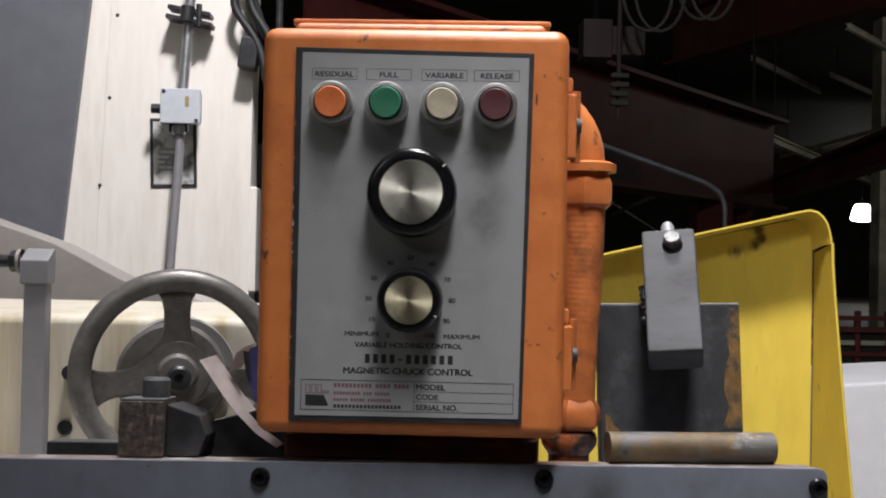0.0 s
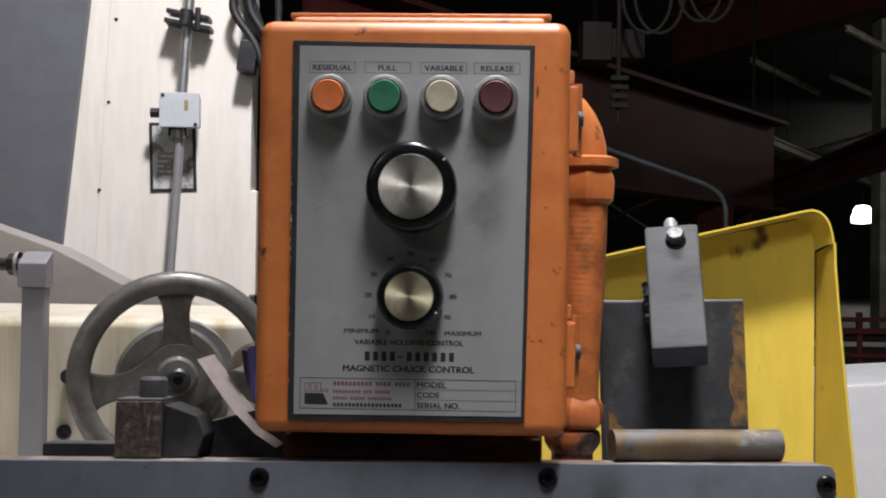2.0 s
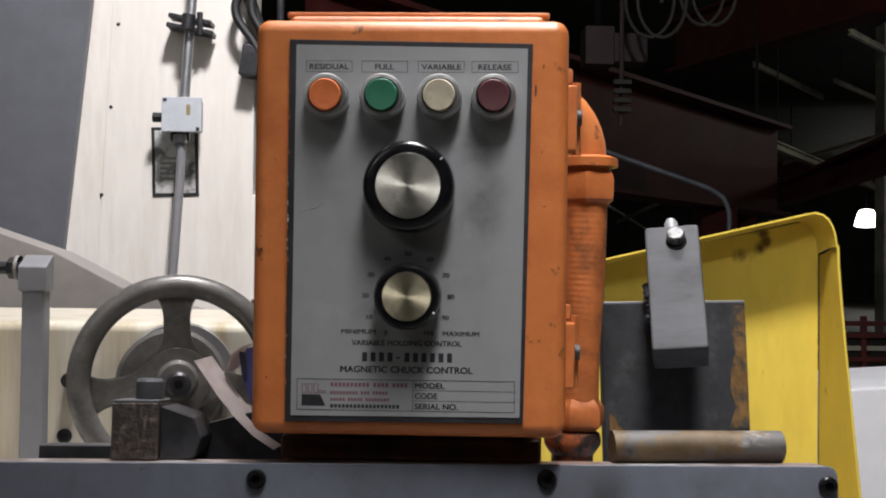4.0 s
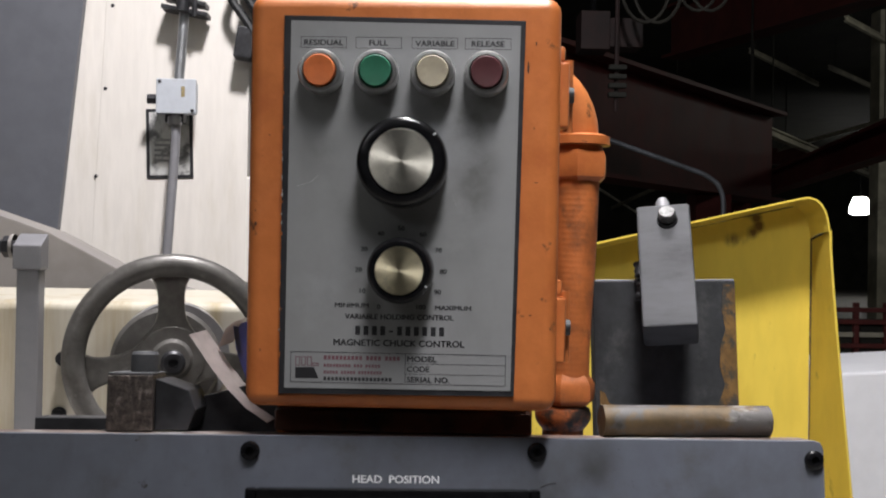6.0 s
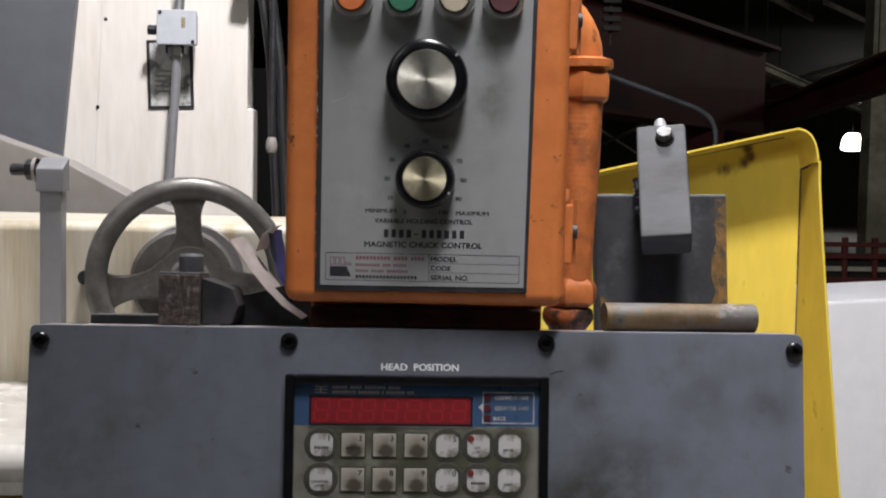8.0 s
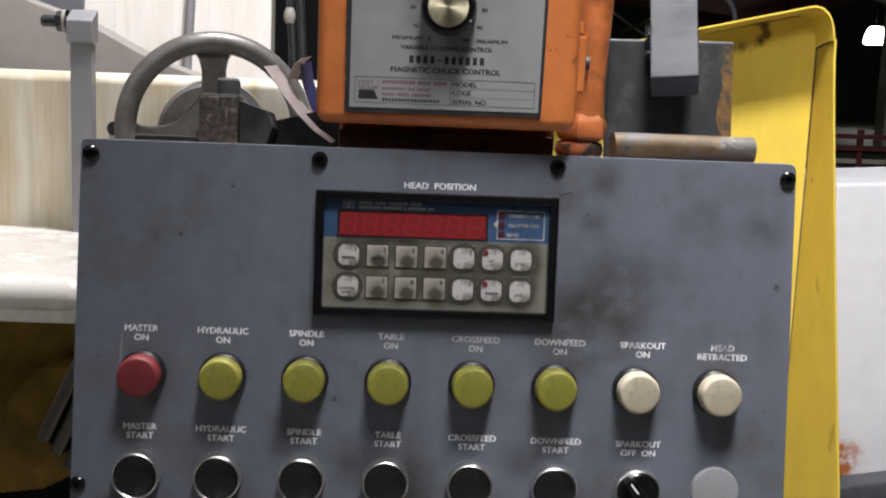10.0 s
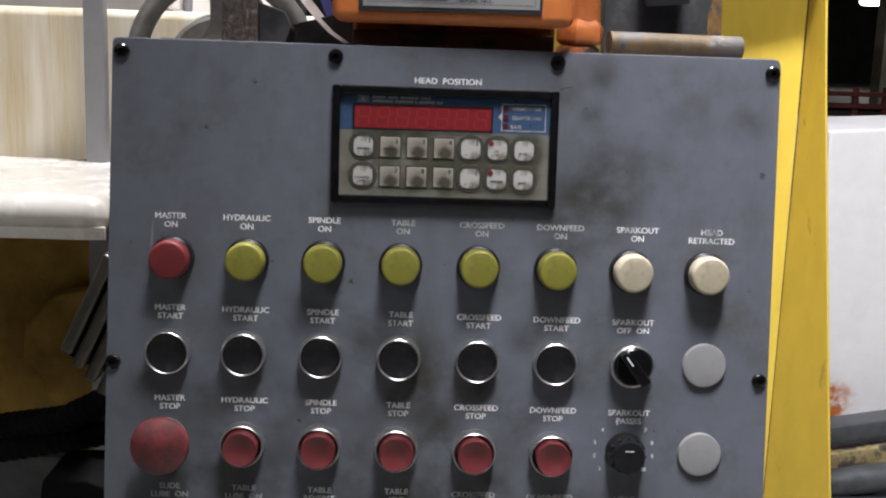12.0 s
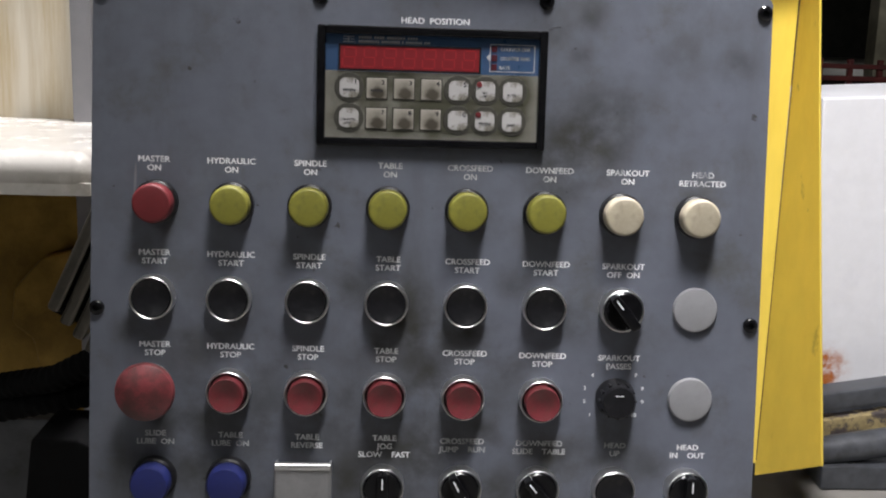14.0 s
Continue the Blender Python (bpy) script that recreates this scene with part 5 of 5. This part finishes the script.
part("gland_body", lathe([(0.0125, -0.042), (0.0125, -0.004), (0.0142, -0.002), (0.0150, -0.001), (0.0168, 0.002), (0.0172, 0.0055), (0.0160, 0.0090), (0.0125, 0.0108), (0.0118, 0.0125), (0, 0.0125)], 32), M_GREASY_RING, oc, "round gland ring black with grease", m=pose(0.1025, 0, 0.001))
part("upper_nut", lathe([(0.0140, 0.147), (0.0178, 0.150), (0.0185, 0.154), (0.0185, 0.163), (0.0170, 0.166), (0, 0.166)], 6), M_ORANGE, oc, m=pose(0.1100, 0, 0, 0, 0, 18))
part("upper_ring", lathe([(0.0140, 0.166), (0.0140, 0.169), (0.0185, 0.1695), (0.0185, 0.1745), (0.0145, 0.176), (0, 0.176)], 28), M_ORANGE, oc, m=pose(0.1100, 0, 0))
part("elbow", tube([(0.1080 - 0.032 + 0.032 * math.cos(a), 0, 0.175 + 0.036 * math.sin(a)) for a in [k * math.pi / 16 for k in range(9)]] + [(0.060, 0, 0.211)], 0.0135, 20), M_ORANGE, oc)

# ---- loose things on the console ----
TOP = -0.0051
rod = part("steel_rod", tube([(-0.0468, 0, 0), (-0.0462, 0, 0), (0.0462, 0, 0), (0.0468, 0, 0)], 0.0086, 28), M_ROD, m=CONSOLE @ pose(0.1585, TOP + 0.0086, -0.022, 0, 5, 0))
tagged(rod, "short tarnished round steel rod lying on the console", "steel rod")

ang = root("angle_block", CONSOLE @ pose(0.1815, SHELF, -0.165, -90, 0, 0) @ pose(0, 0, 0, 0, 0, 6), "welded steel angle with a square bar and a clamp screw", "angle block")
part("upright_plate", bx((0.1010, 0.0095, 0.1345), (0.004, 0.004, 0.06725), 0.0012), M_MILL, ang, "dark mill scale plate with rusty edge", m=pose(0, 0, 0, 0, -1.5, 0))
# pale strip for the worn edge, its highlight line put into the colour
part("worn_edge_highlight", bx((0.1004, 0.0085, 0.0012), (0.004, 0.004, 0.1349), 0.0005), M_ALU, ang, "worn top edge of the plate with its highlight painted bright", m=pose(0, 0, 0, 0, -1.5, 0))
part("rust_patch", prism([(0.034, 0.004), (0.0486, 0.004), (0.0486, 0.0865), (0.0400, 0.0865), (0.0385, 0.07), (0.041, 0.055), (0.037, 0.045), (0.036, 0.03), (0.0395, 0.018)], 0, 0.0004, m=pose(0.004, -0.00095, 0.0455, 90, -1.5, 0)), M_RUSTY, ang, "rust brown flaking edge")
part("rust_patch", prism([(-0.0486, 0.0005), (-0.036, 0.0005), (-0.040, 0.006), (-0.043, 0.008), (-0.0450, 0.014), (-0.0486, 0.016)], 0, 0.0004, m=pose(0.004, -0.00095, 0.0455, 90, -1.5, 0)), M_RUSTY, ang)
part("foot_plate", bx((0.092, 0.05, 0.008), (0.0, 0.03, 0.004), 0.001), M_MILL, ang)
cb = part("square_bar", bx((0.0350, 0.030, 0.0905), (0, 0, 0), 0.0022, 2), M_BAR, ang, "ground square steel bar", m=pose(-0.0060, -0.0235, 0.1375, -25, -3.5, -20))
part("screw_hole", lathe([(0.0068, 0), (0.0064, 0.0006), (0, 0.0006)], 24), M_RUBBER, cb, "dark screw hole", m=pose(0.0025, -0.0150, 0.0325, 90, 0, 0))
part("clamp_screw", lathe([(0.0058, -0.004), (0.0058, 0.004), (0.0050, 0.0055), (0.002, 0.005), (0, 0.0056)], 14), M_HAMMERED, cb, "bright hammered screw end", m=pose(0.0025, -0.0150, 0.0350, 78, 0, 0))
part("dowel", lathe([(0.0045, 0), (0.0045, 0.0090), (0.0030, 0.0120), (0, 0.0125)], 20), M_PLUG, cb, "pale rounded dowel", m=pose(0.0, -0.004, 0.0440))
bead = [(-0.0185 + random.uniform(-0.001, 0.001), 0.0130 + random.uniform(-0.001, 0.001), 0.016 - 0.0024 * k) for k in range(12)]
part("weld_bead", tube(bead, 0.0030, 10, wave=0.0007, pitch=0.0046), M_STEEL_DARK, cb, "lumpy weld bead")

cl = root("clamp_block", CONSOLE @ pose(-0.1392, TOP, -0.013, -90, 0, 0), "sawn steel clamp block with a bolt through its top", "clamp block")
part("block", bx((0.0240, 0.032, 0.0295), (0.0, 0.016, 0.01525), 0.0008), M_SAWN, cl, "rust speckled sawn steel block")
part("block_tail", prism([(0.0122, 0.001), (0.0122, 0.0285), (0.030, 0.0225), (0.034, 0.012), (0.030, 0.001)], -0.045, -0.004, 0.001, m=pose(0, 0, 0, 90, 0, 0)), M_STEEL_DARK, cl)
part("block_top", bx((0.0236, 0.031, 0.0016), (0.0, 0.0162, 0.0307), 0.0006), M_BAR, cl)
part("bolt_head", lathe([(0.0074, 0), (0.0074, 0.0095), (0.0062, 0.0112), (0, 0.0115)], 28), M_BAR, cl, "worn round bolt head", m=pose(0.004, 0.016, 0.0313))
st = part("steel_strip", bx((0.05, 0.02, 0.046), (0, 0, 0.023), 0.001), M_STEEL_DARK, m=CONSOLE @ pose(-0.175, SHELF, -0.060, -90, 0, 0))
tagged(st, "dark steel flat bar standing behind the console edge", "steel strip")
wd = part("steel_wedge", prism([(-0.024, SHELF - TOP), (0.042, SHELF - TOP), (0.042, 0.020), (0.018, 0.025), (-0.014, 0.0165), (-0.023, 0.010)], -0.03, 0.0, 0.001, m=pose(0, 0, 0, 90, 0, 0)), M_STEEL_DARK, m=CONSOLE @ pose(-0.098, TOP, -0.052, -90, 0, 0))
tagged(wd, "dark oily steel wedge on the console", "steel wedge")
card = root("folded_card", CONSOLE @ pose(-0.098, TOP, -0.040, -90, 0, 0), "grubby curled card with a deep blue back leaning at the controller", "card")


def curled(points, y0, y1, t=0.0008):
    own = bmesh.new()
    a = [own.verts.new((x, y0, z)) for x, z in points]
    b = [own.verts.new((x + 0.006, y1, z + 0.003)) for x, z in points]
    for k in range(len(points) - 1):
        own.faces.new((a[k], a[k + 1], b[k + 1], b[k]))
    bmesh.ops.solidify(own, geom=own.faces[:], thickness=t)
    return own


part("sheet", curled([(-0.0165, 0.052), (-0.010, 0.043), (-0.003, 0.033), (0.006, 0.022), (0.016, 0.012), (0.028, 0.004)], 0.0, 0.022), M_PAPER, card, "curled grubby card sheet")
part("backing", curled([(0.004, 0.058), (0.006, 0.044), (0.012, 0.028), (0.022, 0.012), (0.034, 0.002)], 0.026, 0.05), M_BLUE_TAPE, card, "deep blue backing")
part("flap", curled([(-0.003, 0.045), (0.001, 0.056), (0.006, 0.060)], 0.018, 0.034), M_PAPER, card)
